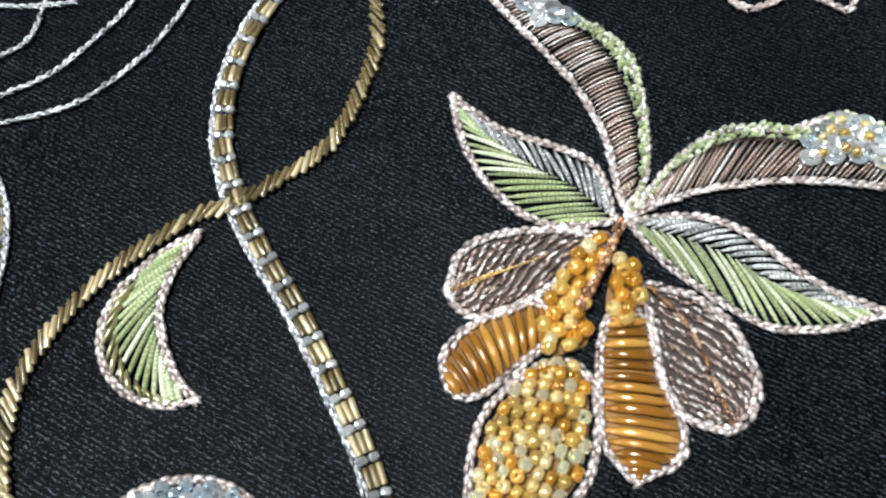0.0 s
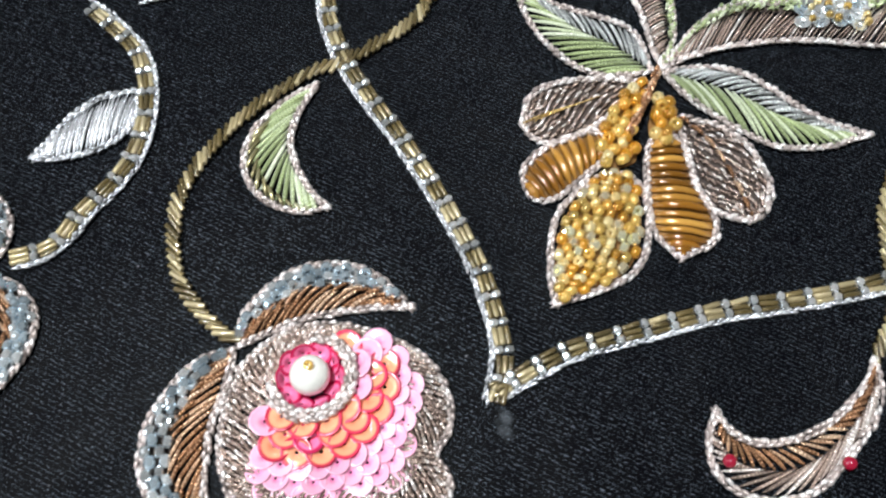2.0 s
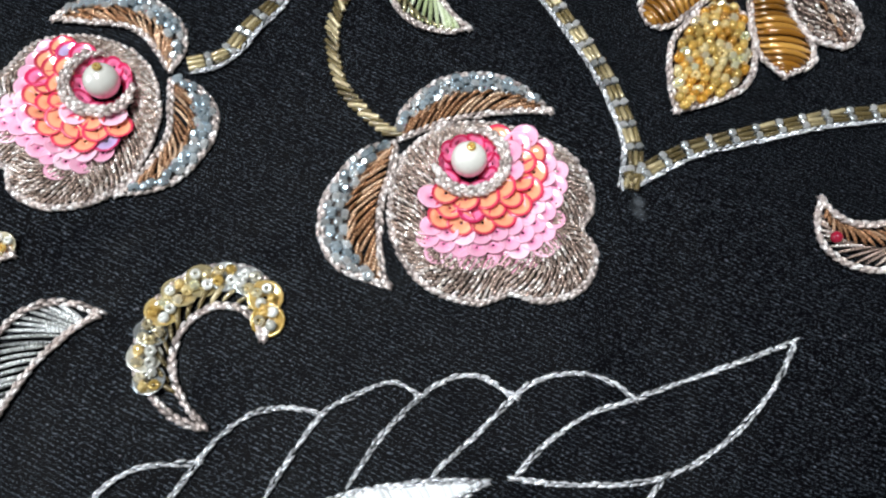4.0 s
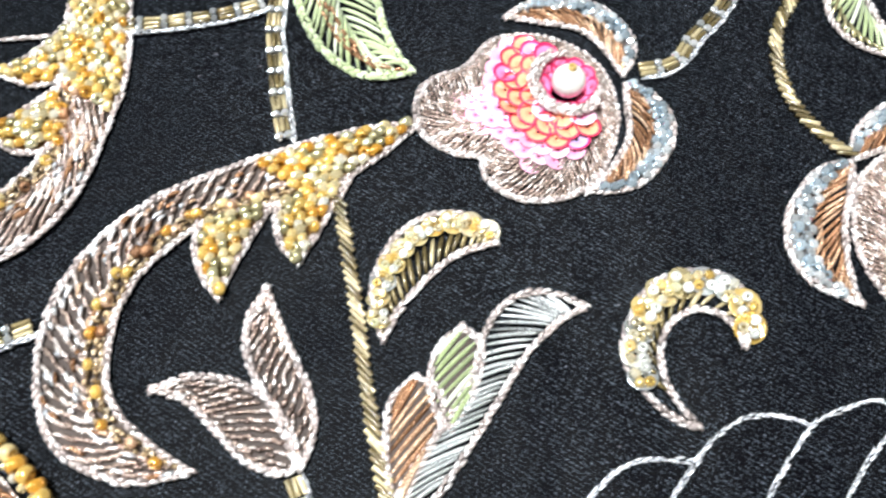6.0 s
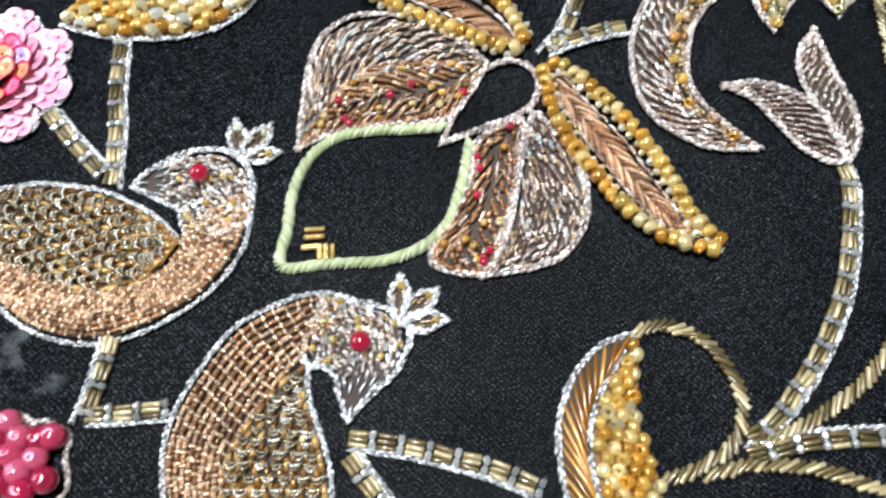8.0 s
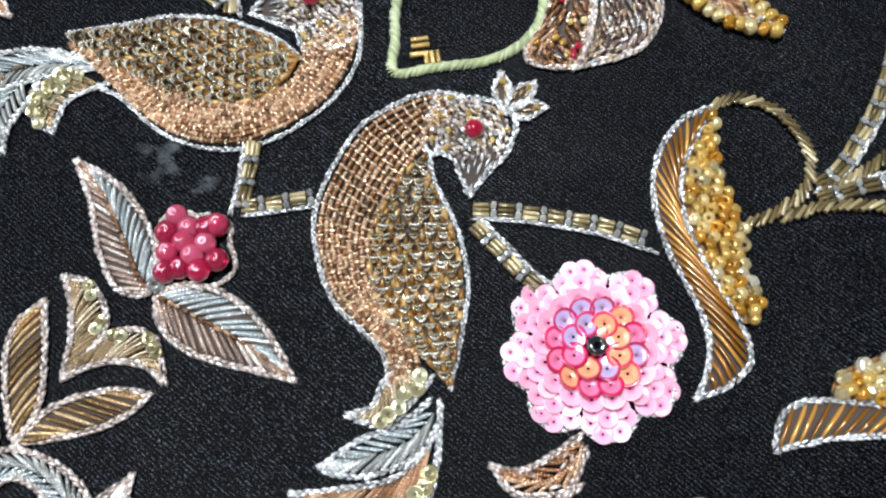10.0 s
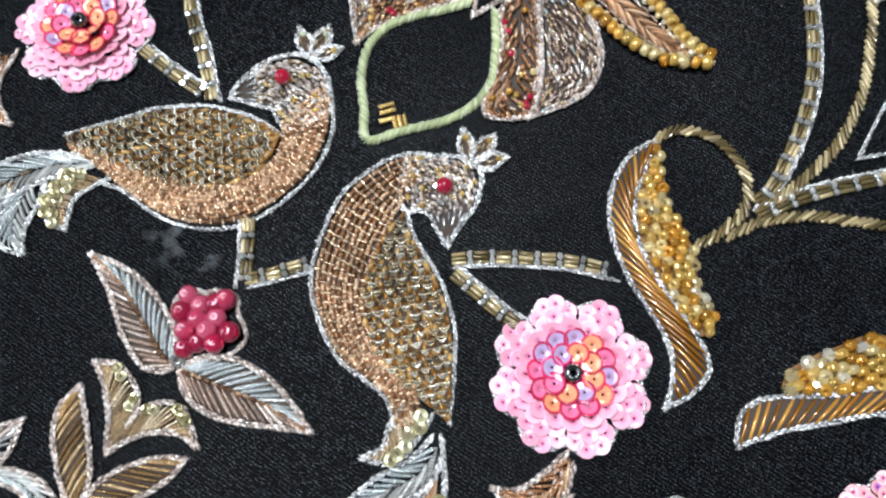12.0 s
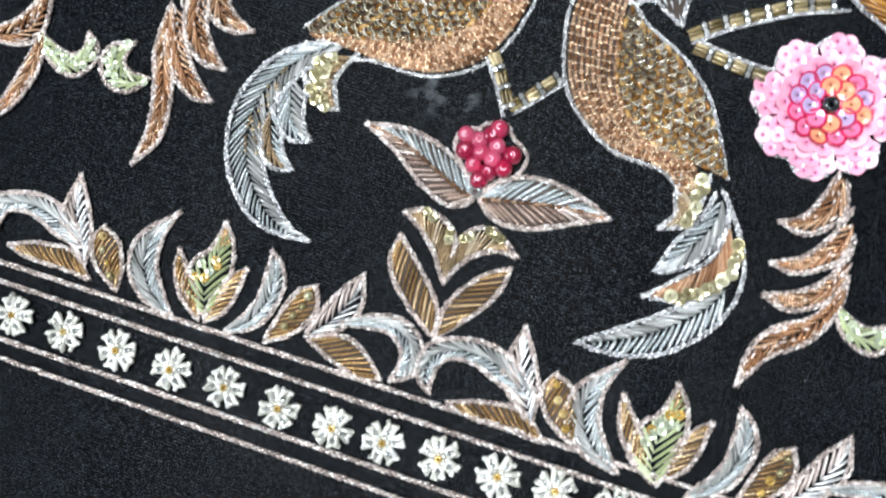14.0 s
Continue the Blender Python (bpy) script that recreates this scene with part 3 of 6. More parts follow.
    def beads(self, parent, mats, u0=0.08, u1=0.92, d=1.5, s0=0.03, s1=0.97, z=0.0, pack=0.76, kind="bead", tilt=0.0, keep=1.0):
        if kind == "bead" and pack < 1 and keep == 1:
            self.padding(parent, "felt" if mats[0] in ("bluebead", "clear") else "gold_felt", u0, u1, s0, s1, 0.15)
        n = max(1, int(round(self.long * (s1 - s0) / (d * pack))))
        for i in range(n):
            s = s0 + (s1 - s0) * (i + 0.5) / n
            w = self.width(s) * (u1 - u0)
            if w < d * 0.45:
                continue
            here = max(1, int(round(w / d)))
            for j in range(here):
                if RNG.random() > keep:
                    continue
                u = u0 + (u1 - u0) * min(max((j + 0.5 + (0.22 if i % 2 else -0.22)) / here, 0.3 / here), 1 - 0.3 / here)
                p = self.at(u, s) + RNG.normal(0, 0.07 * d, 2)
                e = self.at(u, s + 0.02) - self.at(u, s - 0.02)
                rim = min(u - u0, u1 - u) / max(1e-6, u1 - u0)
                h = z + 0.42 * d + 0.5 * d * min(0.5, rim) + RNG.uniform(0, 0.12 * d)
                turn = math.atan2(e[1], e[0])
                if kind == "sequin":
                    piece("sequin", mats[RNG.integers(len(mats))], parent, p, h * 0.6 + 0.15, d * 0.6, turn, tilt + RNG.normal(0, 0.12), RNG.normal(0, 0.12))
                else:
                    piece("bead", mats[RNG.integers(len(mats))], parent, p, h, d * 0.6 * RNG.uniform(0.9, 1.08), turn, RNG.normal(0, 0.5), RNG.normal(1.2, 0.4))

    def string(self, parent, mats, u, d=1.8, s0=0.03, s1=0.97, z=0.1):
        """One row of round beads along the area, with a small bead set in beside each gap."""
        total, at, way = run(self.at(np.full(120, u), np.linspace(s0, s1, 120)))
        for q in np.arange(0.4 * d, total - 0.2 * d, d * 0.74):
            p, w = at(q) + RNG.normal(0, 0.05 * d, 2), way(q)
            turn = math.atan2(w[1], w[0])
            piece("bead", mats[RNG.integers(len(mats))], parent, p, z + 0.5 * d, d * 0.55 * RNG.uniform(0.88, 1.08), turn, RNG.normal(1.57, 0.3), RNG.normal(0, 0.4))
            side = np.array([-w[1], w[0]]) * (-1 if u < 0.5 else 1)
            piece("bead", "goldseq", parent, p + side * d * 0.5 + w * d * 0.37, z + 0.35 * d, d * 0.27, turn, RNG.normal(1.57, 0.4), RNG.normal(0, 0.5))

    def lumps(self, parent, u=0.3, r=1.5, s0=0.03, s1=0.97, z=0.3):
        """One row of large overlapping sequins, each held down by a knot of small beads."""
        total, at, way = run(self.at(np.full(120, u), np.linspace(s0, s1, 120)))
        n = max(2, int(round(total / (1.5 * r))))
        for i in range(n):
            p, w = at((i + 0.5) * total / n), way((i + 0.5) * total / n)
            turn = math.atan2(w[1], w[0])
            piece("sequin", ["goldseq", "honey", "goldseq", "silverseq"][RNG.integers(4)], parent, p, z + 0.3, r * RNG.uniform(0.95, 1.1), turn, RNG.normal(0.25, 0.1), RNG.normal(0, 0.15))
            for k in range(4):
                q = turn + 0.7 + k * math.pi / 2 + RNG.normal(0, 0.2)
                piece("bead", ["cream", "cream_white", "honey", "goldseq"][RNG.integers(4)], parent, p + 0.5 * r * np.array([math.cos(q), math.sin(q)]), z + 0.85, 0.36 * r, q, RNG.normal(0, 0.5), RNG.normal(0, 0.5))

    def outline(self, parent, mat="rose", r=0.24, name="chain_stitch"):
        v1, f1 = plait(self.l[::8].tolist() + [self.l[-1].tolist()], r)
        v2, f2 = plait(self.r[::8].tolist() + [self.r[-1].tolist()], r)
        return part(name, np.vstack([v1, v2]), f1 + [tuple(i + len(v1) for i in q) for q in f2], mat, parent)


def leaf(name, label, left, right, fills, edge="rose", parent=None, category="leaf", group="", r=0.24):
    """A worked leaf or petal: the chain stitch round it, and its fillings. With a parent it is a part of that thing."""
    lens = Lens(left, right)
    root = parent or thing(name, label, category, left[0], group)
    if edge:
        rim = lens.outline(root, edge, r, name if parent else "chain_stitch")
        root = rim if parent else root
    for kind, *args in fills:
        args, kw = [a for a in args if not isinstance(a, dict)], ([a for a in args if isinstance(a, dict)] or [{}])[0]
        {"slant": lens.slant, "feather": lens.feather, "brick": lens.brick, "scales": lens.scales, "beads": lens.beads, "string": lens.string, "lumps": lens.lumps}[kind](root, *args, **kw)
    return root


def beaded_stem(label, pts, side=1, width=1.5):
    """A stem of bugle bundles and clear beads in turn, with a chain along one side."""
    root = thing("beaded_stem", label, "stem", pts[0], "beaded stems")
    total, at, way = run(spline(pts, 200))
    q, n = 0.9, 0
    while q < total - 0.6:
        c, w = at(q), way(q)
        s = np.array([-w[1], w[0]]) * side
        turn = math.atan2(w[1], w[0])
        if n % 2 == 0:
            for k in (-0.42, 0.0, 0.42):
                piece("bugle", "olive", root, c + s * (k * width - 0.3), 0.42 + RNG.uniform(0, 0.1), (0.98, 0.33), turn + RNG.normal(0, 0.05), RNG.normal(0, 0.04))
            q += 1.0
        else:
            for k in (-0.36, 0.36):
                piece("bead", "clear", root, c + s * (k * width - 0.3), 0.5 + RNG.uniform(0, 0.1), 0.57, turn, 1.57, RNG.normal(0, 0.2))
            q += 0.52
        n += 1
        q += 0.52 if n % 2 else 1.0
    path = at(np.linspace(0, total, 40))
    w = way(np.linspace(0, total, 40))
    edge = path + np.c_[-w[:, 1], w[:, 0]] * side * (0.5 * width + 0.12)
    cord(root, edge[::3].tolist() + [edge[-1].tolist()], "silver", 0.19, 0.95)
    return root


def twisted_stem(label, pts, size=1.0, lean=0.62, mat="olive"):
    """A stem of slanting bugle beads laid side by side."""
    root = thing("twisted_stem", label, "stem", pts[0], "twisted stems")
    total, at, way = run(spline(pts, 200))
    for q in np.arange(0.4, total, 0.92):
        c, w = at(q), way(q)
        turn = math.atan2(w[1], w[0]) + lean + RNG.normal(0, 0.06)
        piece("bugle", mat, root, c + RNG.normal(0, 0.06, 2), 0.42 + RNG.uniform(0, 0.08), (1.18 * size * RNG.uniform(0.95, 1.08), 0.33), turn, RNG.normal(0, 0.08))
    return root


def chain_line(label, pts, mat="silver", r=0.17, name="chain_stitch_line", category="embroidery line"):
    root = thing(name, label, category, pts[0], "chain stitch lines")
    cord(root, pts, mat, r, 1.05)
    return root


def inside(p, poly):
    x, y = p
    hit = False
    for (x1, y1), (x2, y2) in zip(poly, np.roll(poly, -1, axis=0)):
        if (y1 > y) != (y2 > y) and x < (x2 - x1) * (y - y1) / (y2 - y1) + x1:
            hit = not hit
    return hit


def pearl_flower(label, rim, heart, eye, facing):
    """A padded flower: rings of rose chain stitch, sequins in rows round a pearl."""
    root = thing("pearl_flower", label, "flower", eye, "pearl flowers")
    outer = spline(rim, 160, True)
    inner = spline(heart, 160, True)
    c = np.array(eye)

    def by_angle(path):
        d = path - c
        a = np.arctan2(d[:, 1], d[:, 0])
        o = np.argsort(a)
        return lambda q: np.interp(q, np.r_[a[o] - 2 * np.pi, a[o], a[o] + 2 * np.pi], np.tile(np.hypot(*d.T)[o], 3))

    ro, ri = by_angle(outer), by_angle(inner)
    ang = np.linspace(-np.pi, np.pi, 90, endpoint=False)
    cord(root, rim, "rose", 0.24, 0.85, closed=True)
    a, b, h = [], [], []
    for k in range(11):
        f = 1 - (k + 0.8) / 11.2
        ring = c + np.c_[np.cos(ang), np.sin(ang)] * (ri(ang) * 0.82 + (ro(ang) - 0.2 - ri(ang) * 0.82) * f)[:, None]
        total, at, way = run(np.vstack([ring, ring[:1]]))
        q = np.arange(0, total, 0.62) + 0.3 * (k % 2)
        w = way(q)
        s = np.c_[-w[:, 1], w[:, 0]] * 0.42
        j = RNG.normal(0, 0.04, s.shape)
        a.append(at(q) - w * 0.4 - s + j)
        b.append(at(q) + w * 0.4 + s + j)
        h.append(np.full(len(q), 0.15 + 0.55 * np.sin(np.pi * (k + 1) / 12)))
    v, f = tubes(np.vstack(a), np.vstack(b), 0.21, 0.22, np.concatenate(h), 4, 6, 0.35)
    part("padded_stitches", v, f, "cocoa", root, "rose silver padded stitch rows")
    # sequin rows, outer ones first
    for ring in range(7, 0, -1):
        rad = 3.4 + 1.35 * ring
        big = 1.62 if ring <= 3 else 1.3
        m = int(2 * np.pi * rad / (1.4 * big))
        for i in range(m):
            q = 2 * np.pi * (i + 0.5 * (ring % 2)) / m
            p = c + rad * np.array([math.cos(q), math.sin(q)])
            if math.cos(q - facing) < -0.15 or not inside(p, inner):
                continue
            mat = "orange" if ring <= 3 else "pink"
            if ring <= 3 and RNG.random() < 0.3:
                mat = RNG.choice(["magenta", "pink", "pink", "violet_sheen"])
            piece("sequin", mat, root, p, 0.75 + 0.2 * (7 - ring), big, q, -0.1 + RNG.normal(0, 0.1), RNG.normal(0, 0.12))
    for i in range(10):
        q = 2 * np.pi * i / 10
        piece("sequin", "magenta", root, c + 2.75 * np.array([math.cos(q), math.sin(q)]), 1.5, 1.35, q, -0.75 + RNG.normal(0, 0.1), RNG.normal(0, 0.1))
    loop = [(c + 4.0 * np.array([math.cos(facing + t), math.sin(facing + t)])).tolist() for t in np.linspace(-2.2, 2.2, 12)]
    for k, grow in enumerate((0.96, 1.1)):
        ring = [tuple(c + (np.array(p) - c) * grow) for p in loop[k:len(loop) - k]]
        cord(root, ring, "rose", 0.27, 0.9, z=2.35 - 0.1 * k, name="twisted_cord")
    piece("pearl", "pearl", root, c, 2.6, 2.05)
    piece("bead", "honey", root, c + np.array([0.1, 0.35]), 4.75, 0.55)
    return root


def pink_flower(label, eye, radius, turn, outer=("pink",), inner="orange", centre="black"):
    """An eight-lobed flower of cupped sequins, rings of red and orange round a dark bead."""
    root = thing("sequin_flower", label, "flower", eye, "sequin flowers")
    c = np.array(eye)
    def lobe(q):
        """Radius of the scalloped rim in a direction."""
        return radius * (0.78 + 0.21 * abs(math.cos(4 * (q - turn))) ** 0.55)

    rim = [(c + (lobe(q) - 0.2) * np.array([math.cos(q), math.sin(q)])).tolist() for q in np.linspace(0, 2 * np.pi, 48, endpoint=False)]
    cord(root, rim, "silver", 0.2, 0.75, closed=True)
    for k in range(8):
        q0 = turn + 2 * np.pi * k / 8
        lobes = [(t, rr, 0.55) for t, rr in ((-0.24, 0.79), (-0.09, 0.90), (0.09, 0.90), (0.24, 0.79))]
        lobes += [(t, rr, 0.95) for t, rr in ((-0.22, 0.67), (0.0, 0.74), (0.22, 0.67))]
        for t, rr, z in lobes:
            q = q0 + t + RNG.normal(0, 0.02)
            piece("sequin", outer[RNG.integers(len(outer))], root, c + rr * radius * np.array([math.cos(q), math.sin(q)]), z + RNG.uniform(0, 0.15), 0.115 * radius, q, 0.0 + RNG.normal(0, 0.1), RNG.normal(0, 0.12))
    for rad, n, mat, z in ((0.56, 16, outer[0], 1.5), (0.43, 12, inner, 2.1), (0.26, 8, inner, 2.55)):
        for i in range(n):
            q = turn + 2 * np.pi * (i + 0.3) / n
            m = mat if mat != "orange" else RNG.choice(["magenta", "magenta", "magenta", "violet_sheen", mat, mat] if n == 12 else [mat, mat, mat, mat, "magenta", "violet_sheen"])
            piece("sequin", m, root, c + rad * radius * np.array([math.cos(q), math.sin(q)]), z, 0.145 * radius, q, -0.3 + RNG.normal(0, 0.1), RNG.normal(0, 0.12))
    piece("bead", centre, root, c, 2.7, 0.12 * radius)
    return root


def padded(label, left, right, mat, name="padded_petal"):
    """A smooth padded petal of close satin stitch."""
    lens = Lens(left, right)
    root = thing(name, label, "petal", left[0])
    lens.slant(root, mat, 0.03, 0.97, 0.03, 0.3, 0.01, 0.99, 0.22, 0.9, name="satin_stitches")
    lens.outline(root, "silver", 0.2)
    return root


# ---- the setting ----
def slab(name, x0, x1, y0, y1, z0, z1, mat, label, category):
    bm = bmesh.new()
    bmesh.ops.create_cube(bm, size=1)
    for w in bm.verts:
        w.co = Vector(((x0 + x1) / 2 + w.co.x * (x1 - x0), (y0 + y1) / 2 + w.co.y * (y1 - y0), (z0 + z1) / 2 + w.co.z * (z1 - z0)))
    me = bpy.data.meshes.new(name)
    bm.to_mesh(me)
    bm.free()
    me.materials.append(MAT[mat])
    return tagged(new(name, me), label, category, kind="structure")


slab("floor", -2.1, 1.9, -2.0, 2.0, -0.85, -0.75, "wood", "brown wooden floor of the room", "floor")
slab("ceiling", -2.1, 1.9, -2.0, 2.0, 1.85, 1.95, "wall", "plain painted ceiling of the room", "ceiling")
slab("wall_north", -2.1, 1.9, 2.0, 2.1, -0.75, 1.85, "wall", "plain painted wall of the room", "wall")
slab("wall_south", -2.1, 1.9, -2.1, -2.0, -0.75, 1.85, "wall", "plain painted wall of the room", "wall")
slab("wall_east", 1.9, 2.0, -2.1, 2.1, -0.75, 1.85, "wall", "plain painted wall of the room", "wall")
slab("wall_west", -2.2, -2.1, -2.1, 2.1, -0.75, 1.85, "wall", "plain painted wall of the room", "wall")
slab("table", -0.75, 0.45, -0.55, 0.45, -0.75, -0.002, "wood", "brown wooden table under the cloth", "table")


def cloth():
    """The satin sheet, nearly flat, with slow low waves."""
    n = 120
    x, y = np.meshgrid(np.linspace(-0.6, 0.32, n), np.linspace(-0.42, 0.32, n))
    z = -0.00005 - 0.00025 * (1 + np.sin(x * 31 + 2 * np.sin(y * 17))) * 0.5
    v = np.c_[x.ravel(), y.ravel(), z.ravel()]
    f = [(i * n + j, i * n + j + 1, (i + 1) * n + j + 1, (i + 1) * n + j) for i in range(n - 1) for j in range(n - 1)]
    ob = new("cloth", mesh_of("cloth", v, f, "satin"))
    mod = ob.modifiers.new("thickness", "SOLIDIFY")
    mod.thickness, mod.offset = 0.0006, -1
    return tagged(ob, "black satin cloth lying flat, covered in embroidery", "cloth", kind="structure")


cloth()


# ---- the embroidery (plan in millimetres) ----

# stems of the first sprays
beaded_stem("bronze bugle and clear bead stem crossing a twisted stem", [(-18.9, 64.6), (-22.5, 56.6), (-23.8, 49.8), (-23.6, 44.4), (-23.6, 43.7), (-21.6, 37.7), (-18.6, 32), (-14.8, 26.1), (-11.5, 19.9), (-8.8, 14.6), (-6.7, 9.6), (-5.4, 4.2), (-4.9, -0.6), (-5.9, -4.5)], -1)
beaded_stem("bronze bugle and clear bead stem rising from a pointed corner", [(-5.9, -3.9), (-1, -1.3), (2.5, 0.3), (7.1, 1.5), (12.9, 2.8), (18.8, 4.1), (24.8, 4.8), (30.8, 5.6), (37.5, 7), (45.7, 9.3), (58.1, 13.4)], -1)
twisted_stem("dark gold slanting bugle stem curling down to a pearl flower", [(-9.2, 66.9), (-8.4, 61.4), (-8.1, 56.1), (-10.1, 49), (-12.7, 43.6), (-17.6, 39.8), (-21.6, 37.2), (-25.2, 35.9), (-28.8, 33.3), (-33.4, 29.4), (-36.6, 25.2), (-39, 20.6), (-39.7, 15.4), (-38.7, 9.9), (-35.9, 5.7), (-32.5, 2.4)], 1, 0.62)
twisted_stem("dark gold slanting bugle stem beside the amber spray", [(58.8, 31.1), (50.4, 27.6), (45.2, 24.4), (41.7, 20.6), (39.4, 15.9), (38.3, 10.7), (38.1, 7), (37, 3.4), (35.5, 0.6), (34.1, -1.1)], 1, 0.62)
beaded_stem("bronze bugle and clear bead stem looping over a pearl flower", [(-56.5, 12.1), (-52.2, 13.6), (-49.5, 17.8), (-46.2, 22.0), (-44.4, 26.7), (-44.1, 32.8), (-45.8, 39.0), (-50.3, 44.1), (-53.4, 46.8)], -1)

# silver line work
chain_line("silver chain stitch line of an open leaf", [(-46.7, 46.6), (-39.5, 48.9), (-34.2, 53.5), (-31.2, 57.8), (-29, 62.4), (-28.6, 67.1)], "silver")
chain_line("silver chain stitch line of an open leaf", [(-49, 49.4), (-47.4, 50), (-42.5, 52.8), (-38, 57.9), (-35.2, 62.4), (-34.3, 67.2)], "silver")
chain_line("silver chain stitch line of an open leaf", [(-50.5, 53.3), (-48.4, 55), (-45.8, 57.2), (-45, 61), (-44.8, 64.9)], "silver")
chain_line("silver chain stitch line of an open leaf", [(-52.4, 61.9), (-49.9, 61.8), (-46, 61.6), (-41.8, 62.1)], "silver")
leaf("embroidered_leaf", "small silver leaf of slanting threads", [(-45.4, 31.7), (-45.7, 33.5), (-49.6, 32.6), (-52.6, 30.3), (-54.5, 27.3), (-56.2, 24.8)],
     [(-45.4, 31.7), (-45.3, 29.7), (-47.6, 26.7), (-51.9, 24.8), (-54.5, 24.6), (-56.2, 24.8)],
     [("slant", "silver", 0.06, 0.94, 0.2)], 'silver', category="leaf")
leaf("embroidered_leaf", "curled green silk leaf with olive sequins", [(-24.4, 34.2), (-27.7, 32.2), (-31.2, 28.6), (-32.6, 24.5), (-31.6, 20.4), (-28.7, 18), (-25.7, 17.2), (-23.1, 17.7)],
     [(-24.4, 34.2), (-26.4, 30.7), (-27.4, 27.1), (-26.8, 23.6), (-25.3, 20.2), (-23.1, 17.7)],
     [("slant", "green", 0.92, 0.1, 0.22, 0.78, dict(r=0.28)), ("slant", "oliveseq", 0.3, 0.05, 0.1, 1.1, dict(s0=0.3, s1=0.95, r=0.26, z=0.25))], 'rose', category="leaf")

# the amber spray
am = thing("amber_spray", "amber glass and rose silver flower with green leaves on black satin", "flower", (16, 35.1))
leaf("leaf", "", [(15.6, 35.1), (10.3, 34.6), (6.5, 36), (2.8, 40), (0.7, 45), (0, 49.4)],
     [(15.6, 35.1), (15, 38.2), (13.9, 41.4), (9.7, 43.6), (4.4, 45.7), (0, 49.4)],
     [("feather", "green", "steel", 0.62, dict(r=0.26, pitch=0.72))], 'rose', parent=am)
leaf("leaf", "", [(16.9, 35), (21.6, 35.6), (26.8, 34.5), (31.4, 30.6), (35.5, 27.5), (40.1, 25.6)],
     [(16.9, 35), (19.5, 31.2), (23.8, 27.4), (28.5, 24.4), (34.2, 24.1), (40.1, 25.6)],
     [("feather", "steel", "green", 0.38, dict(r=0.26, pitch=0.72))], 'rose', parent=am)
leaf("winged_leaf", "", [(16.6, 36.1), (16, 38.9), (15.5, 43.4), (13.3, 49.5), (9.5, 55.2), (4.9, 61.2), (-0, 68.4)],
     [(16.6, 36.1), (18.6, 38.9), (19.5, 45.4), (18.9, 52.9), (16.2, 57.3), (11.6, 60.4), (6.3, 68.3)],
     [("slant", "cocoa", 0.1, 0.8, 0.05, 0.62, dict(r=0.17)), ("beads", ["silverseq", "bluebead"], dict(u0=0.3, u1=1.0, d=1.7, s0=0.66, s1=0.88, kind="sequin", z=0.5)), ("brick", "green", dict(u0=0.8, u1=1.05, s1=0.7, pitch=0.5, length=0.8, wild=0.15, arch=0.5))], 'rose', parent=am)
leaf("winged_leaf", "", [(16.3, 35.1), (20.5, 37.2), (26.8, 38.8), (35, 39.4), (43, 38.5), (53, 37.7), (60.4, 36.6)],
     [(16.3, 35.1), (18.5, 37.4), (22.5, 42.1), (27.7, 45.2), (32.6, 45.4), (36, 45), (39.9, 47), (43.7, 44.9), (48.3, 46.5), (54.5, 43.6), (60.4, 36.6)],
     [("slant", "cocoa", 0.08, 0.8, 0.09, 0.62, dict(r=0.17)), ("beads", ["silverseq", "bluebead", "silverseq"], dict(u0=0.3, u1=0.95, d=1.7, s0=0.42, s1=0.6, kind="sequin", z=0.5)), ("beads", ["bluebead", "honey"], dict(u0=0.35, u1=0.9, d=0.9, s0=0.42, s1=0.62, z=0.9, pack=1.4, keep=0.6)), ("brick", "green", dict(u0=0.78, u1=1.05, pitch=0.5, length=0.8, wild=0.15, arch=0.5))], 'rose', parent=am)
leaf("petal", "", [(14.8, 33.4), (9.7, 34.2), (3.8, 33.6), (0.5, 31.6), (-0.6, 27.9)],
     [(14.8, 33.4), (11.9, 30.6), (7.2, 27.1), (2.7, 25.4), (0.2, 26.4), (-0.6, 27.9)],
     [("brick", "cocoa", dict(u0=0.05, u1=0.95, pitch=0.5, length=0.95, r=0.21, wild=0.1, skew=0.06)), ("slant", "gold", 0.49, 0.51, 0.5, 8, dict(s0=0.35, s1=0.9, r=0.13, z=0.6))], 'rose', parent=am)
leaf("petal", "", [(17.5, 28.6), (18.2, 23.3), (18.8, 18.4), (20.9, 15.6), (23.9, 14.9)],
     [(17.5, 28.6), (21.9, 27.4), (25.3, 24.5), (26.9, 19.6), (26, 16.3), (23.9, 14.9)],
     [("brick", "cocoa", dict(u0=0.05, u1=0.95, pitch=0.5, length=0.95, r=0.21, wild=0.1, skew=0.06)), ("brick", "copper", dict(u0=0.46, u1=0.56, z=0.45))], 'rose', parent=am)
leaf("petal", "", [(9.2, 24.2), (8.1, 26.7), (4.6, 26), (0.8, 24), (-1.1, 21.3), (-0.4, 18.6)],
     [(9.2, 24.2), (7.8, 22.5), (4.9, 20), (2.3, 18.1), (0.5, 17.9), (-0.4, 18.6)],
     [("slant", "brownglass", 0.04, 0.96, 0.02, 1.18, dict(r=0.45, arch=1.0, jitter=0.03, pad="gold_felt"))], 'rose', parent=am)
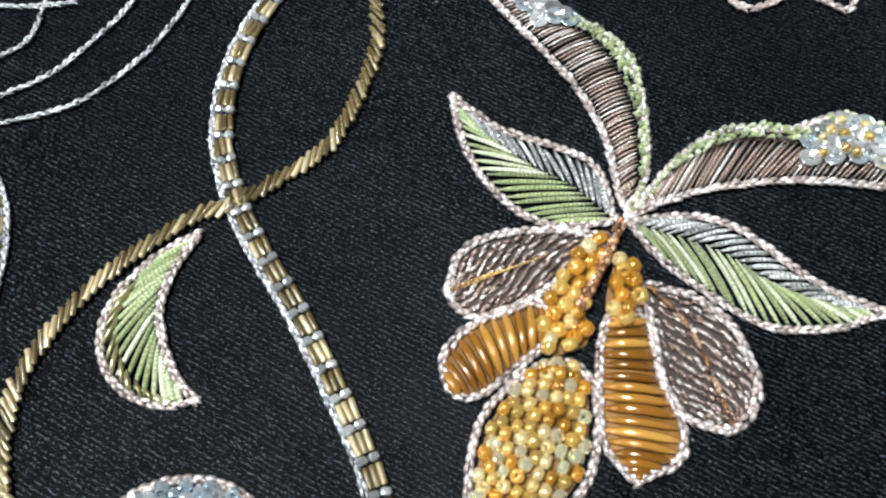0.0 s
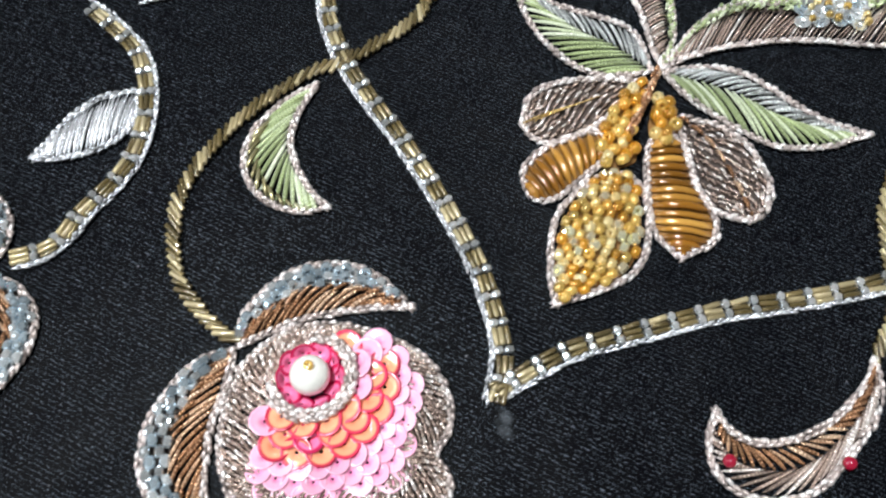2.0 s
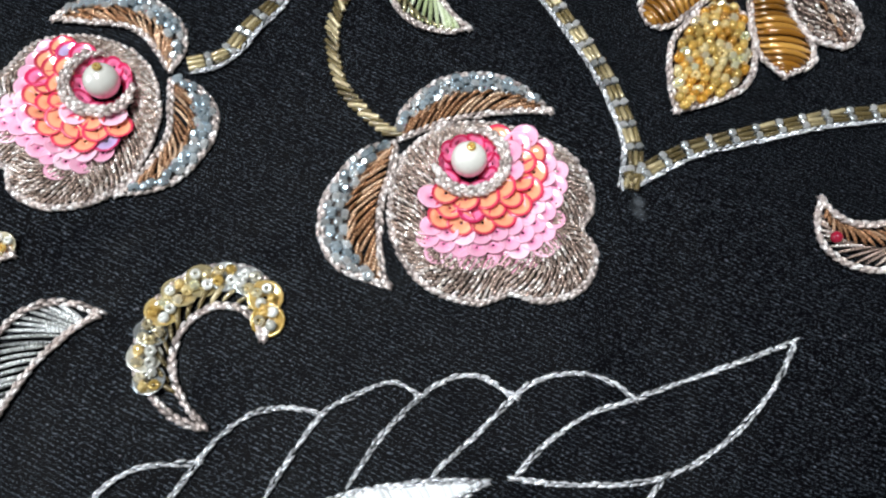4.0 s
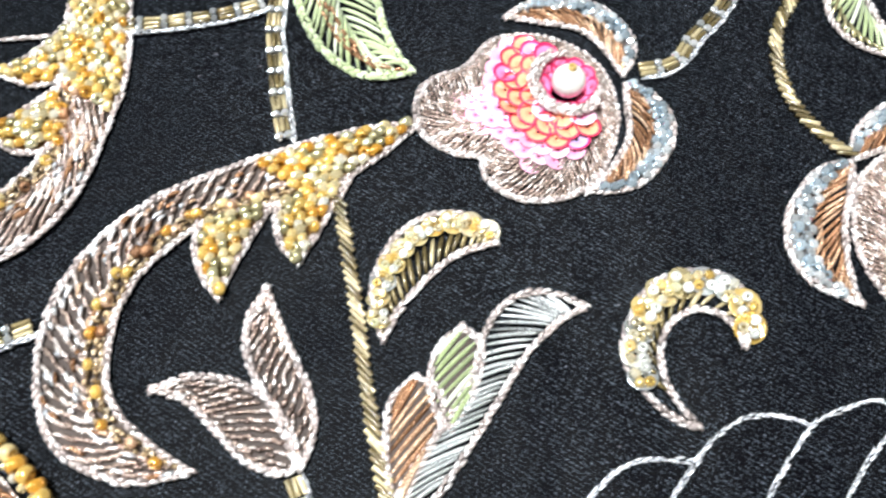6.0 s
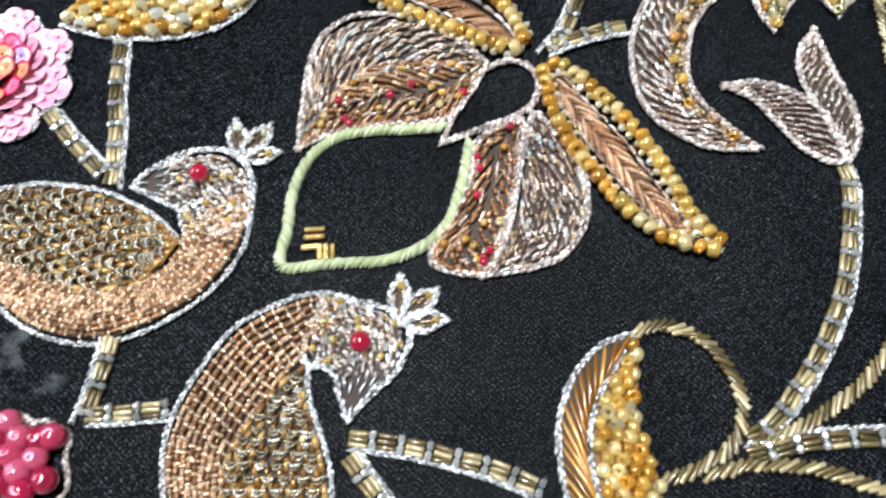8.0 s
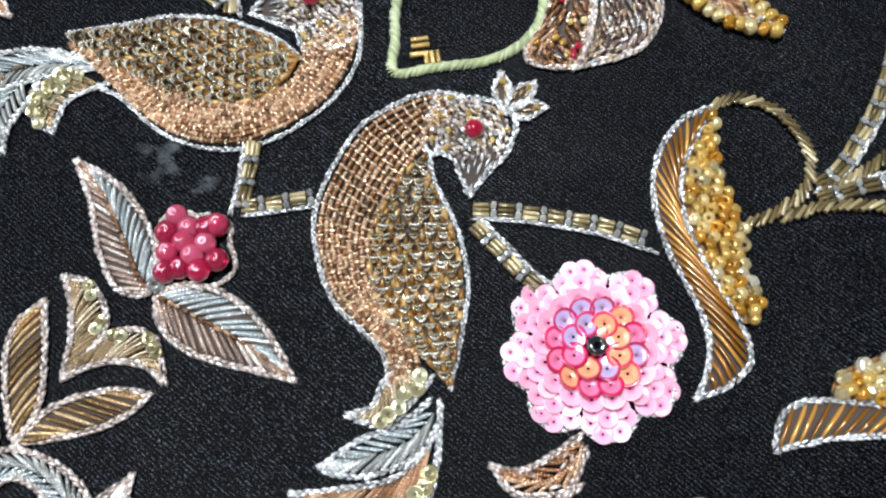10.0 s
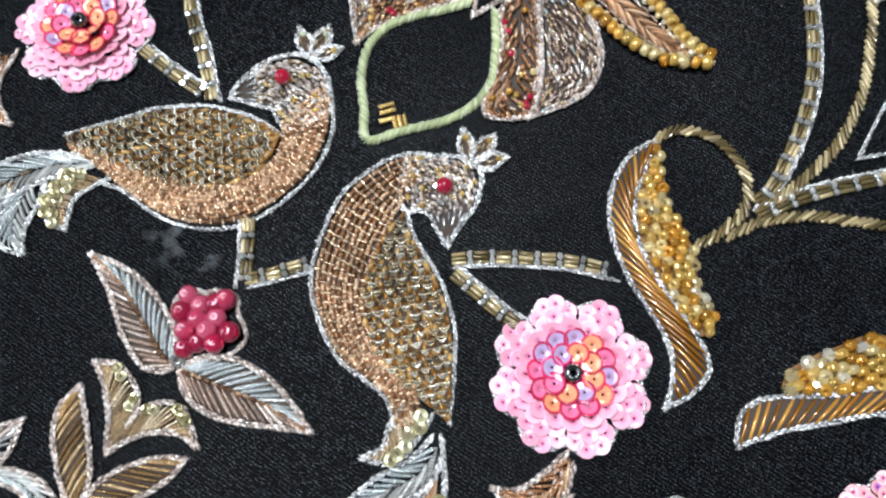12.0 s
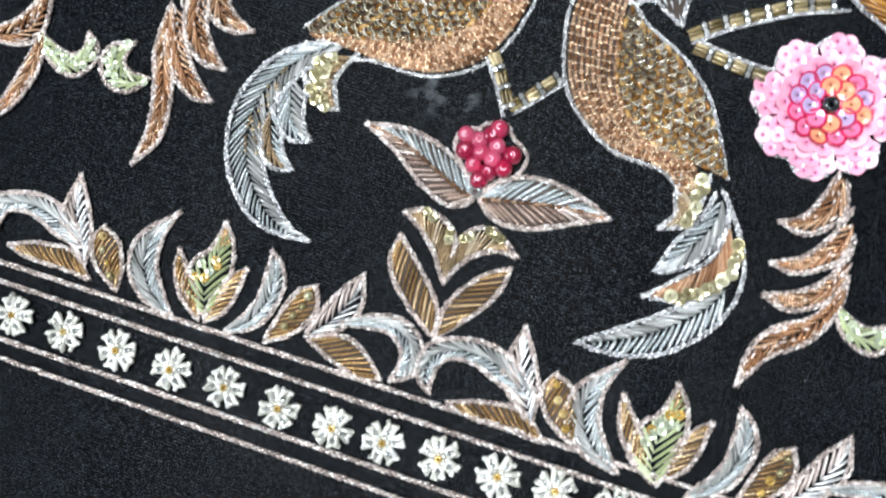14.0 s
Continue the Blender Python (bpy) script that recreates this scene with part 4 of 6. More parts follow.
leaf("petal", "", [(15.3, 26.1), (13.6, 24.1), (12.8, 17.9), (13.1, 13.3), (15.5, 10.6)],
     [(15.3, 26.1), (17.8, 25), (18.4, 19.8), (19.8, 15.8), (19.4, 12.5), (15.5, 10.6)],
     [("slant", "brownglass", 0.04, 0.96, 0.02, 1.18, dict(r=0.45, arch=1.0, jitter=0.03, pad="gold_felt"))], 'rose', parent=am)
leaf("petal", "", [(8.6, 21.1), (5.4, 19.4), (2.2, 15.6), (1.1, 10.5), (1.2, 5.6)],
     [(8.6, 21.1), (11.9, 20.1), (12.5, 15.3), (11.3, 10.6), (8.2, 7.8), (1.2, 5.6)],
     [("beads", ["honey", "amber", "honey", "honey", "amber", "cream"], dict(d=1.25, z=0.2))], 'rose', parent=am)
leaf("petal", "", [(14.5, 33.4), (11.4, 32.3), (8.4, 27.8), (7.2, 23.9), (8.7, 21.6)],
     [(14.5, 33.4), (14, 29.8), (12.5, 26.2), (12.5, 22.7), (8.7, 21.6)],
     [("beads", ["amber", "amber", "honey"], dict(d=1.45, z=0.2))], None, parent=am)
leaf("petal", "", [(15.4, 31.6), (13.9, 27.6), (14, 25.1), (15.2, 24.6)],
     [(15.4, 31.6), (18, 29.7), (17.7, 26.1), (15.2, 24.6)],
     [("beads", ["amber", "amber", "honey"], dict(d=1.45, z=0.2))], None, parent=am)
cord(am, [(16.1, 34.7), (14.6, 31.7), (13.1, 28.7), (11.6, 26.2)], "copper", 0.28, 0.8, z=1.2)

chain_line("rose chain stitch scalloped petal edge", [(29, 64), (30.6, 61.3), (32.3, 60.3), (34.5, 61.1), (37.5, 62.6), (40.6, 61.1), (42.6, 60.1), (43.6, 61.6), (44.5, 64.5)], "rose", 0.24)

# crescent leaf beside the bead stem
crescent = leaf("embroidered_leaf", "crescent leaf of copper threads with red beads", [(34, -1.3), (32.6, -3.6), (29.5, -6.5), (26.7, -8.4), (23.8, -9.4), (20.4, -9.7), (17.7, -8.6), (16.5, -6.3)],
     [(34, -1.3), (33.6, -5), (31.9, -8.2), (26.9, -13), (23.1, -15.1), (19.3, -15), (16, -13.5), (15, -9.9), (16.5, -6.3)],
     [("slant", "copper", 0.5, 0.1, 0.14, 0.75), ("slant", "cocoa", 0.5, 0.9, 0.14, 0.75)], 'rose', category="leaf")

for at in ((16.7, -11.4), (28.5, -12.0)):
    piece("bead", "red", crescent, at, 0.9, 0.72)

# pearl flowers
pearl_flower("rose silver padded flower with pink and orange sequins round a pearl", [(-31.6, -0.6), (-28.5, 2.4), (-25.1, 3.8), (-21.1, 3.8), (-16.5, 2.3), (-12.8, -0), (-10.6, -3.8), (-10.6, -7.4), (-12.1, -9.9), (-10.7, -12.3), (-11.6, -15.7), (-14.3, -17.7), (-17.5, -18.1), (-20.5, -17.2), (-23.6, -18.2), (-27.2, -17.4), (-29.6, -16), (-31.9, -12.7), (-33.1, -8.5), (-32.7, -3.6)],
    [(-29, -6.5), (-30, -10), (-27.6, -13.4), (-22.7, -14.3), (-17.1, -14.6), (-14.2, -10.9), (-15.1, -8.1), (-13.7, -3), (-15.7, 0.9), (-19.6, 2.2), (-25.3, 0.8)], (-24.2, -2), -0.75)
pearl_flower("rose silver padded flower with pink and orange sequins round a pearl", [(-60.1, 9.2), (-61.7, 12.5), (-65.2, 15.2), (-70, 16.4), (-74.7, 15.2), (-76.9, 12.1), (-78.5, 10.4), (-81.1, 9.4), (-82.9, 7), (-83, 3.6), (-81.7, 1), (-78.3, -0.9), (-75.3, -1.2), (-74.3, -4), (-71.6, -5.9), (-68.5, -6.3), (-64.8, -5.4), (-61.9, -2.9), (-60.1, 1.1), (-59.4, 5.3)],
    [(-71.2, 14.5), (-73.8, 12.8), (-74.7, 8), (-78.5, 6.4), (-78.9, 3.2), (-75.4, 1.9), (-72.8, 0.9), (-70.7, -1.8), (-67.5, -2.4), (-64.3, -0.4), (-62.3, 3.1), (-61.8, 6.8), (-64.4, 13.1)], (-65.5, 8.6), -2.45)
leaf("embroidered_leaf", "curved pale blue bead and copper leaf beside a pearl flower", [(-31.9, 1.9), (-31.7, 4.7), (-29.6, 7.8), (-26, 10.3), (-21.2, 10.8), (-17.2, 9), (-14.1, 5.6)],
     [(-31.9, 1.9), (-28.5, 3.5), (-25.1, 4.7), (-20.9, 5.4), (-17.5, 5.7), (-14.1, 5.6)],
     [("slant", "copper", 0.95, 0.5, 0.18, 0.72), ("slant", "copper", 0.6, 0.4, 0.1, 1.2, dict(r=0.22, z=0.3)), ("beads", ["bluebead", "bluebead", "clear"], dict(u0=0.03, u1=0.46, d=1.15))], 'rose', category="leaf", group="blue bead leaves")
leaf("embroidered_leaf", "curved pale blue bead and copper leaf beside a pearl flower", [(-32.2, 1.6), (-35.8, 0.5), (-38.8, -2.8), (-40.6, -7), (-40.3, -11.2), (-38.1, -14.2), (-33.5, -16.1)],
     [(-32.2, 1.6), (-32.9, -2.1), (-34.1, -6.4), (-34.3, -11.3), (-34.1, -14), (-33.5, -16.1)],
     [("slant", "copper", 0.95, 0.5, 0.18, 0.72), ("slant", "copper", 0.6, 0.4, 0.1, 1.2, dict(r=0.22, z=0.3)), ("beads", ["bluebead", "bluebead", "clear"], dict(u0=0.03, u1=0.46, d=1.15))], 'rose', category="leaf", group="blue bead leaves")
leaf("embroidered_leaf", "curved pale blue bead and copper leaf beside a pearl flower", [(-58.7, 11.4), (-57.2, 14.8), (-58, 18.2), (-61.1, 21.4), (-65.3, 22.6), (-69.6, 21.8), (-73, 19.1)],
     [(-58.7, 11.4), (-60.1, 13.8), (-62.5, 17), (-66, 18.3), (-69.4, 18.6), (-73, 19.1)],
     [("slant", "copper", 0.95, 0.5, 0.18, 0.72), ("slant", "copper", 0.6, 0.4, 0.1, 1.2, dict(r=0.22, z=0.3)), ("beads", ["bluebead", "bluebead", "clear"], dict(u0=0.03, u1=0.46, d=1.15))], 'rose', category="leaf", group="blue bead leaves")
leaf("embroidered_leaf", "curved pale blue bead and copper leaf beside a pearl flower", [(-58.4, 10.4), (-55.6, 9.3), (-53.1, 6.2), (-53.1, 2.4), (-55.1, -1.3), (-58, -3.9), (-63, -4.7)],
     [(-58.4, 10.4), (-58.2, 6.9), (-58.1, 3), (-59.6, -0.7), (-61.1, -2.9), (-63, -4.7)],
     [("slant", "copper", 0.95, 0.5, 0.18, 0.72), ("slant", "copper", 0.6, 0.4, 0.1, 1.2, dict(r=0.22, z=0.3)), ("beads", ["bluebead", "bluebead", "clear"], dict(u0=0.03, u1=0.46, d=1.15))], 'rose', category="leaf", group="blue bead leaves")

# green leaf and its stems
leaf("embroidered_leaf", "green silk leaf with a copper middle", [(-99.1, 30.9), (-100, 25.2), (-99.5, 20.7), (-97.5, 15.7), (-94.1, 11.3), (-89.1, 8.7), (-84.2, 10)],
     [(-99.1, 30.9), (-93, 29.4), (-90, 22.2), (-88.4, 17.1), (-86.6, 13), (-85.4, 11.4), (-84.2, 10)],
     [("feather", "green", "mint", 0.5), ("brick", "copper", dict(u0=0.22, u1=0.4, z=0.3))], 'mint', category="leaf", r=0.3)
leaf("embroidered_leaf", "green silk leaf lying across a bead stem", [(-116.4, 26.9), (-112.1, 23.5), (-107.5, 21.8), (-102.5, 21), (-99, 23.5)],
     [(-116.4, 26.9), (-110.5, 26.4), (-105.4, 25.8), (-101.8, 25.1), (-99, 23.5)],
     [("feather", "green", "mint", 0.5)], 'mint', category="leaf", r=0.3)
beaded_stem("short bronze bugle and clear bead stem", [(-120.3, 13.5), (-115.6, 14.3), (-110.4, 15.5), (-106.6, 16.8), (-102.8, 18.6)], -1)
beaded_stem("short bronze bugle and clear bead stem", [(-101.6, 20.1), (-101.2, 14.6), (-100.2, 9.7), (-99, 4.2), (-97.6, -0.8)], 1)

# the great gold and rose crescents
ca = thing("crescent_leaf", "great rose silver crescent leaf tipped with gold beads", "leaf", (-82.3, 2.8))
leaf("crescent", "", [(-82.4, 3), (-88, 1.8), (-94.3, -0.6), (-101.1, -3.5), (-107.7, -7.2), (-112.8, -10.6), (-116.8, -15.4), (-119.2, -20.6), (-119.6, -26.8), (-118.3, -33.1), (-115.2, -37.5), (-111, -39.8), (-106.1, -39.9), (-101.7, -38.7)],
     [(-82.4, 3), (-86.4, -1.5), (-91.7, -6.1), (-97.7, -9), (-103.8, -10.8), (-107.5, -13.9), (-110.9, -18.1), (-112.5, -22.6), (-112.5, -27.1), (-111.6, -31.3), (-109.5, -34.2), (-106.7, -36.1), (-104.3, -37.6), (-101.7, -38.7)],
     [("brick", "copper", dict(u0=0.03, u1=0.68, pitch=0.6, length=1.4, wild=0.2, keep=0.16, z=0.18, r=0.27, skew=0.05, s0=0.25)), ("brick", "silver", dict(u0=0.03, u1=0.68, pitch=0.6, length=1.4, wild=0.2, keep=0.2, z=0.18, r=0.27, skew=0.05, s0=0.25)), ("brick", "cocoa", dict(u0=0.03, u1=0.7, pitch=0.6, length=1.6, skew=0.12, r=0.28, wild=0.12, s0=0.25)), ("brick", "bronze", dict(u0=0.68, u1=0.96, pitch=0.7, length=1.1, wild=0.18, arch=0.4, r=0.3, s0=0.25)), ("beads", ["amber", "honey", "copper"], dict(u0=0.66, u1=0.9, d=1.25, pack=2.8, s0=0.3, s1=0.97, z=0.2)), ("beads", ["honey", "goldseq", "amber", "oliveseq"], dict(u0=0.05, u1=0.95, d=1.4, s0=0.02, s1=0.26))], 'rose', parent=ca)
leaf("point", "", [(-105.7, -11.5), (-105.9, -14.4), (-104.5, -17.8), (-102.3, -20.4)],
     [(-97.8, -8.1), (-99.5, -12.2), (-101, -16.1), (-102.3, -20.4)],
     [("beads", ["honey", "goldseq", "amber", "oliveseq"], dict(u0=0.08, u1=0.92, d=1.35))], 'rose', parent=ca)
leaf("point", "", [(-97.4, -8.5), (-97.5, -11), (-96.3, -14.1), (-94.3, -15.8)],
     [(-89.7, -4.7), (-91.2, -8.3), (-92.6, -11.9), (-94.3, -15.8)],
     [("beads", ["honey", "goldseq", "amber", "oliveseq"], dict(u0=0.08, u1=0.92, d=1.35))], 'rose', parent=ca)
cb = thing("crescent_leaf", "great rose silver crescent leaf edged with gold beads", "leaf", (-150.3, -8.9))
leaf("crescent", "", [(-150.8, -8.6), (-148.8, -13.9), (-145, -18.3), (-140.2, -20.6), (-134.7, -20.9), (-128.9, -19.4), (-124.8, -16.7), (-121, -11.5), (-119, -5.5), (-118.6, 0.1), (-118, 6.5), (-119.5, 15.6), (-121.5, 22.7), (-125.9, 29.1)],
     [(-150.8, -8.6), (-147.3, -11.9), (-143.3, -14.7), (-138.2, -15.4), (-133, -14), (-129.5, -11.2), (-125.8, -6.4), (-124.7, -3.3), (-125.5, 4), (-126.8, 14.1), (-127.4, 21.2), (-125.9, 29.1)],
     [("brick", "copper", dict(u0=0.03, u1=0.68, pitch=0.6, length=1.4, wild=0.2, keep=0.16, z=0.18, r=0.27, s1=0.62)), ("brick", "silver", dict(u0=0.03, u1=0.68, pitch=0.6, length=1.4, wild=0.2, keep=0.2, z=0.18, r=0.27, s1=0.62)), ("brick", "cocoa", dict(u0=0.03, u1=0.7, pitch=0.6, length=1.6, skew=0.12, r=0.28, wild=0.12, s1=0.66)), ("brick", "bronze", dict(u0=0.68, u1=0.96, pitch=0.7, length=1.1, wild=0.18, arch=0.4, r=0.3, s1=0.66)), ("beads", ["amber", "honey", "copper"], dict(u0=0.66, u1=0.9, d=1.25, pack=2.8, z=0.2, s1=0.66)), ("beads", ["goldseq", "honey", "oliveseq", "amber"], dict(u0=0.04, u1=0.96, d=1.4, s0=0.64, s1=0.99))], 'rose', parent=cb)
leaf("point", "", [(-126.6, 14), (-129.6, 9), (-133.3, 5.8)],
     [(-123.5, 7.8), (-126, 5.4), (-129, 4.4), (-133.3, 5.8)],
     [("beads", ["honey", "goldseq", "amber", "oliveseq"], dict(d=1.35))], 'rose', parent=cb)
leaf("point", "", [(-125.7, 4.2), (-129.6, 0.1), (-132.6, -2)],
     [(-122.5, -2.2), (-125.3, -4.3), (-128.7, -4.5), (-132.6, -2)],
     [("beads", ["honey", "goldseq", "amber", "oliveseq"], dict(d=1.35))], 'rose', parent=cb)
chain_line("rose chain stitch line joining a crescent leaf", [(-141.7, 9.2), (-135, 10.4), (-129, 11.5)], "rose")
leaf("embroidered_leaf", "rose silver leaf with two points", [(-156.8, 5.2), (-153.6, 0.1), (-150, -4.3), (-145.6, -6.9), (-140.7, -9.9)],
     [(-144.6, 9), (-144.6, 1.4), (-141.6, -2.6), (-140.6, -6.9), (-140.7, -9.9)],
     [("brick", "rose", dict(pitch=0.6, length=1.4, skew=0.08))], 'rose', category="leaf")
leaf("embroidered_leaf", "rose silver leaf with two points", [(-145.7, 0.3), (-141.7, -0.9), (-137.8, 0.6), (-134.5, 4.8)],
     [(-145.7, 0.3), (-144.2, 5.2), (-140.2, 6.8), (-134.5, 4.8)],
     [("brick", "rose", dict(pitch=0.6, length=1.4, skew=0.08))], 'rose', category="leaf")
beaded_stem("short bronze bugle stem meeting at a pointed corner", [(-128.2, -19.5), (-128.2, -23.6), (-128.8, -28.2), (-130.2, -32)], -1)
beaded_stem("short bronze bugle stem meeting at a pointed corner", [(-129.9, -31.4), (-127.2, -29.2), (-124.4, -27.2), (-120.2, -25)], -1)

# bud, stems and leaves of the middle spray
bud = thing("embroidered_bud", "two-petalled rose silver bud on a beaded stem", "bud", (-91.3, -37.8))
leaf("petal", "", [(-91.4, -37.7), (-92.6, -34), (-95.4, -30.9), (-99.4, -29.3), (-103.6, -29.2), (-107.2, -30.8)],
     [(-91.4, -37.7), (-93.1, -38.2), (-96.6, -37.3), (-100.1, -34.4), (-103.6, -31.6), (-107.2, -30.8)],
     [("brick", "cocoa", dict(pitch=0.5, length=1.1, skew=0.12, r=0.24, wild=0.1))], 'rose', parent=bud)
leaf("petal", "", [(-91.2, -37.8), (-92.9, -34.7), (-95.8, -30.3), (-97.7, -27.7), (-98.7, -23.4), (-97.3, -19)],
     [(-91.2, -37.8), (-90.3, -34.3), (-90.9, -30.9), (-92.7, -27.3), (-94.9, -23.6), (-97.3, -19)],
     [("brick", "cocoa", dict(pitch=0.5, length=1.1, skew=0.12, r=0.24, wild=0.1))], 'rose', parent=bud)
beaded_stem("long bronze bugle and clear bead stem under a rose bud", [(-91.5, -38.5), (-90.8, -39.8), (-90.1, -44.3), (-89.8, -49), (-89.9, -53.4), (-90.5, -57.7), (-91.5, -61.7), (-92.7, -65.1), (-95.7, -71.7), (-98.2, -74.5)], 1)
twisted_stem("long dark gold slanting bugle stem", [(-90.9, -7.8), (-89.1, -14.2), (-87.2, -21.6), (-85.5, -28.7), (-83.8, -35.3), (-81.8, -42.1), (-81.8, -46.3), (-82.5, -51.8), (-83.6, -57.2), (-85.7, -62.1), (-88.1, -66.2), (-93.7, -72), (-97.8, -74.5)], 1, 0.62)
leaf("embroidered_leaf", "gold sequin leaf with bronze bugles", [(-84.3, -24), (-85.7, -20.5), (-85.9, -16.7), (-84.1, -12.1), (-80.8, -9.2), (-77.1, -8.6), (-73.8, -10.1), (-73.1, -11.8)],
     [(-84.3, -24), (-83.2, -20.9), (-80.6, -17.1), (-79, -15.2), (-77.3, -13.7), (-75, -12.6), (-73.1, -11.8)],
     [("slant", "olive", 0.9, 0.45, 0.08, 1.2, dict(r=0.3)), ("lumps", dict(u=0.27, r=1.4, s0=0.06, s1=0.98))], 'rose', category="leaf")
leaf("embroidered_leaf", "silver wire leaf of slanting threads", [(-81.4, -41.9), (-81, -38.5), (-77.8, -33), (-75.1, -27.8), (-73.5, -21.7), (-71, -18.3), (-67, -17.2), (-63.1, -18.6)],
     [(-81.4, -41.9), (-78.2, -40), (-74.7, -34.5), (-71.6, -28.6), (-69, -23.9), (-66.4, -21), (-64.8, -19.6), (-63.1, -18.6)],
     [("slant", "steel", 0.05, 0.95, 0.26, 0.68, dict(r=0.25))], 'rose', category="leaf")
leaf("embroidered_leaf", "small green silk drop leaf", [(-76.8, -33), (-78.5, -30.4), (-79.1, -27.7), (-78.5, -24.3), (-76.1, -21.8)],
     [(-76.8, -33), (-75, -29.9), (-74, -26.2), (-74.2, -23.3), (-76.1, -21.8)],
     [("slant", "green", 0.06, 0.94, 0.4, 0.8, dict(r=0.28, pad="felt"))], 'rose', category="leaf")
leaf("embroidered_leaf", "small copper drop leaf", [(-81.3, -40.8), (-82.5, -37.7), (-83.1, -33.8), (-82.8, -30), (-80.5, -27.5)],
     [(-81.3, -40.8), (-79.2, -35.9), (-77.7, -32.3), (-78, -28.9), (-80.5, -27.5)],
     [("slant", "copper", 0.06, 0.94, 0.4, 0.8, dict(r=0.28, pad="felt"))], 'rose', category="leaf")

# sequin curl and net leaf
leaf("embroidered_leaf", "curled comma of gold sequins with bronze bugles", [(-51.5, -30.9), (-54.4, -29.8), (-57, -27.2), (-58.9, -24.8), (-59.1, -21.8), (-57.8, -18.1), (-55.5, -15.2), (-52.3, -13.7), (-49, -13.7), (-46.2, -15.4), (-45.2, -18.3), (-46.3, -21.6)],
     [(-51.5, -30.9), (-53.3, -28.7), (-54.9, -26.1), (-55.3, -23.1), (-54.5, -20.3), (-52.6, -18.5), (-50.6, -17.9), (-48.8, -18.3), (-47.6, -19.2), (-47, -20.1), (-46.5, -20.8), (-46.3, -21.6)],
     [("slant", "olive", 0.9, 0.5, 0.05, 1.9, dict(r=0.3, s0=0.2)), ("lumps", dict(u=0.3, r=1.75, s0=0.2, s1=0.98))], 'rose', category="leaf")
chain_line("silver chain stitch line of the open net leaf", [(-84.4, -66.5), (-80.4, -58.2), (-77.2, -52.1), (-73.2, -46.8), (-69.8, -44), (-65.4, -42.9)], "silver")
chain_line("silver chain stitch line of the open net leaf", [(-77.7, -62.1), (-75, -58.6), (-72.4, -54.5), (-69.2, -49.8), (-65.4, -42.9), (-62, -37.6), (-58.2, -34.6), (-52, -34)], "silver")
chain_line("silver chain stitch line of the open net leaf", [(-61.8, -48.4), (-57.4, -41.9), (-52, -34), (-50.1, -31.6), (-46.9, -29.4), (-43.5, -28.9), (-40.1, -29.6)], "silver")
chain_line("silver chain stitch line of the open net leaf", [(-46.6, -39.5), (-43.5, -34.3), (-40.1, -29.6), (-36.6, -27.7), (-33.1, -26.6), (-30.3, -28.1)], "silver")
chain_line("silver chain stitch line of the open net leaf", [(-37.7, -36.9), (-34.5, -32.3), (-30.3, -28.1), (-27.2, -26.4), (-24.3, -26.2), (-20.7, -28.4)], "silver")
chain_line("silver chain stitch line of the open net leaf", [(-29.6, -36.1), (-25.4, -32.6), (-20.7, -28.4), (-17.8, -26.6), (-14.2, -26.1), (-10.7, -27.1), (-8.3, -29)], "silver")
chain_line("silver chain stitch line of the open net leaf", [(-21.5, -36.5), (-17.4, -32.8), (-13, -30.3), (-8.3, -29), (-2.2, -27), (4.3, -25), (9.8, -23.1)], "silver")
chain_line("silver chain stitch line of the open net leaf", [(9.8, -23.1), (6.8, -27.6), (2.9, -31.6), (-2, -35), (-6.4, -36.8), (-11.1, -37.4), (-16.8, -37.2), (-21.5, -36.5)], "silver")
chain_line("silver chain stitch line of the open net leaf", [(-6.4, -36.8), (-8.1, -38.7), (-9.4, -41.3)], "silver")
chain_line("silver chain stitch line of the open net leaf", [(-84.4, -66.5), (-78.7, -65.2), (-71.9, -64.7)], "silver")
chain_line("silver chain stitch line of the open net leaf", [(-77.7, -62.1), (-72.1, -61), (-69, -60.7)], "silver")
padded("white padded satin stitch petal edged in silver", [(-67.4, -53.4), (-64.2, -51.3), (-59, -47.2), (-38, -37.6), (-33.5, -36.9), (-29.1, -36.5), (-24.1, -36.8)],
    [(-67.4, -53.4), (-62.6, -53.4), (-58.6, -51), (-37, -40.1), (-32, -39.5), (-27.5, -38.5), (-24.1, -36.8)], "white")

# the great gold flower with a green frame
gf = thing("great_flower", "great flower of gold beads and rose threads, pale green frame", "flower", (-135.2, -41))
cord(gf, [(-139.3, -48.3), (-139, -45), (-138.6, -41.1), (-137.2, -37), (-134.6, -34.5), (-131.7, -34.5), (-129.7, -36.9), (-130.3, -40.6), (-133.8, -44), (-139.3, -48.3)], "rose", 0.26, 0.85)
rope(gf, [(-139.6, -45.8), (-143.3, -47.3), (-147.1, -48.5), (-151.4, -50.5), (-154.1, -54), (-154.7, -58.9), (-153.7, -64.2), (-152.6, -68.8), (-147.6, -67.1), (-142.3, -65.3), (-138.5, -62.9), (-135.9, -58.9), (-135.5, -53.9), (-136, -47)], "mint", 1.35, 0.33, 0.75, name="green_frame_cord", label="thick pale green silk cord")
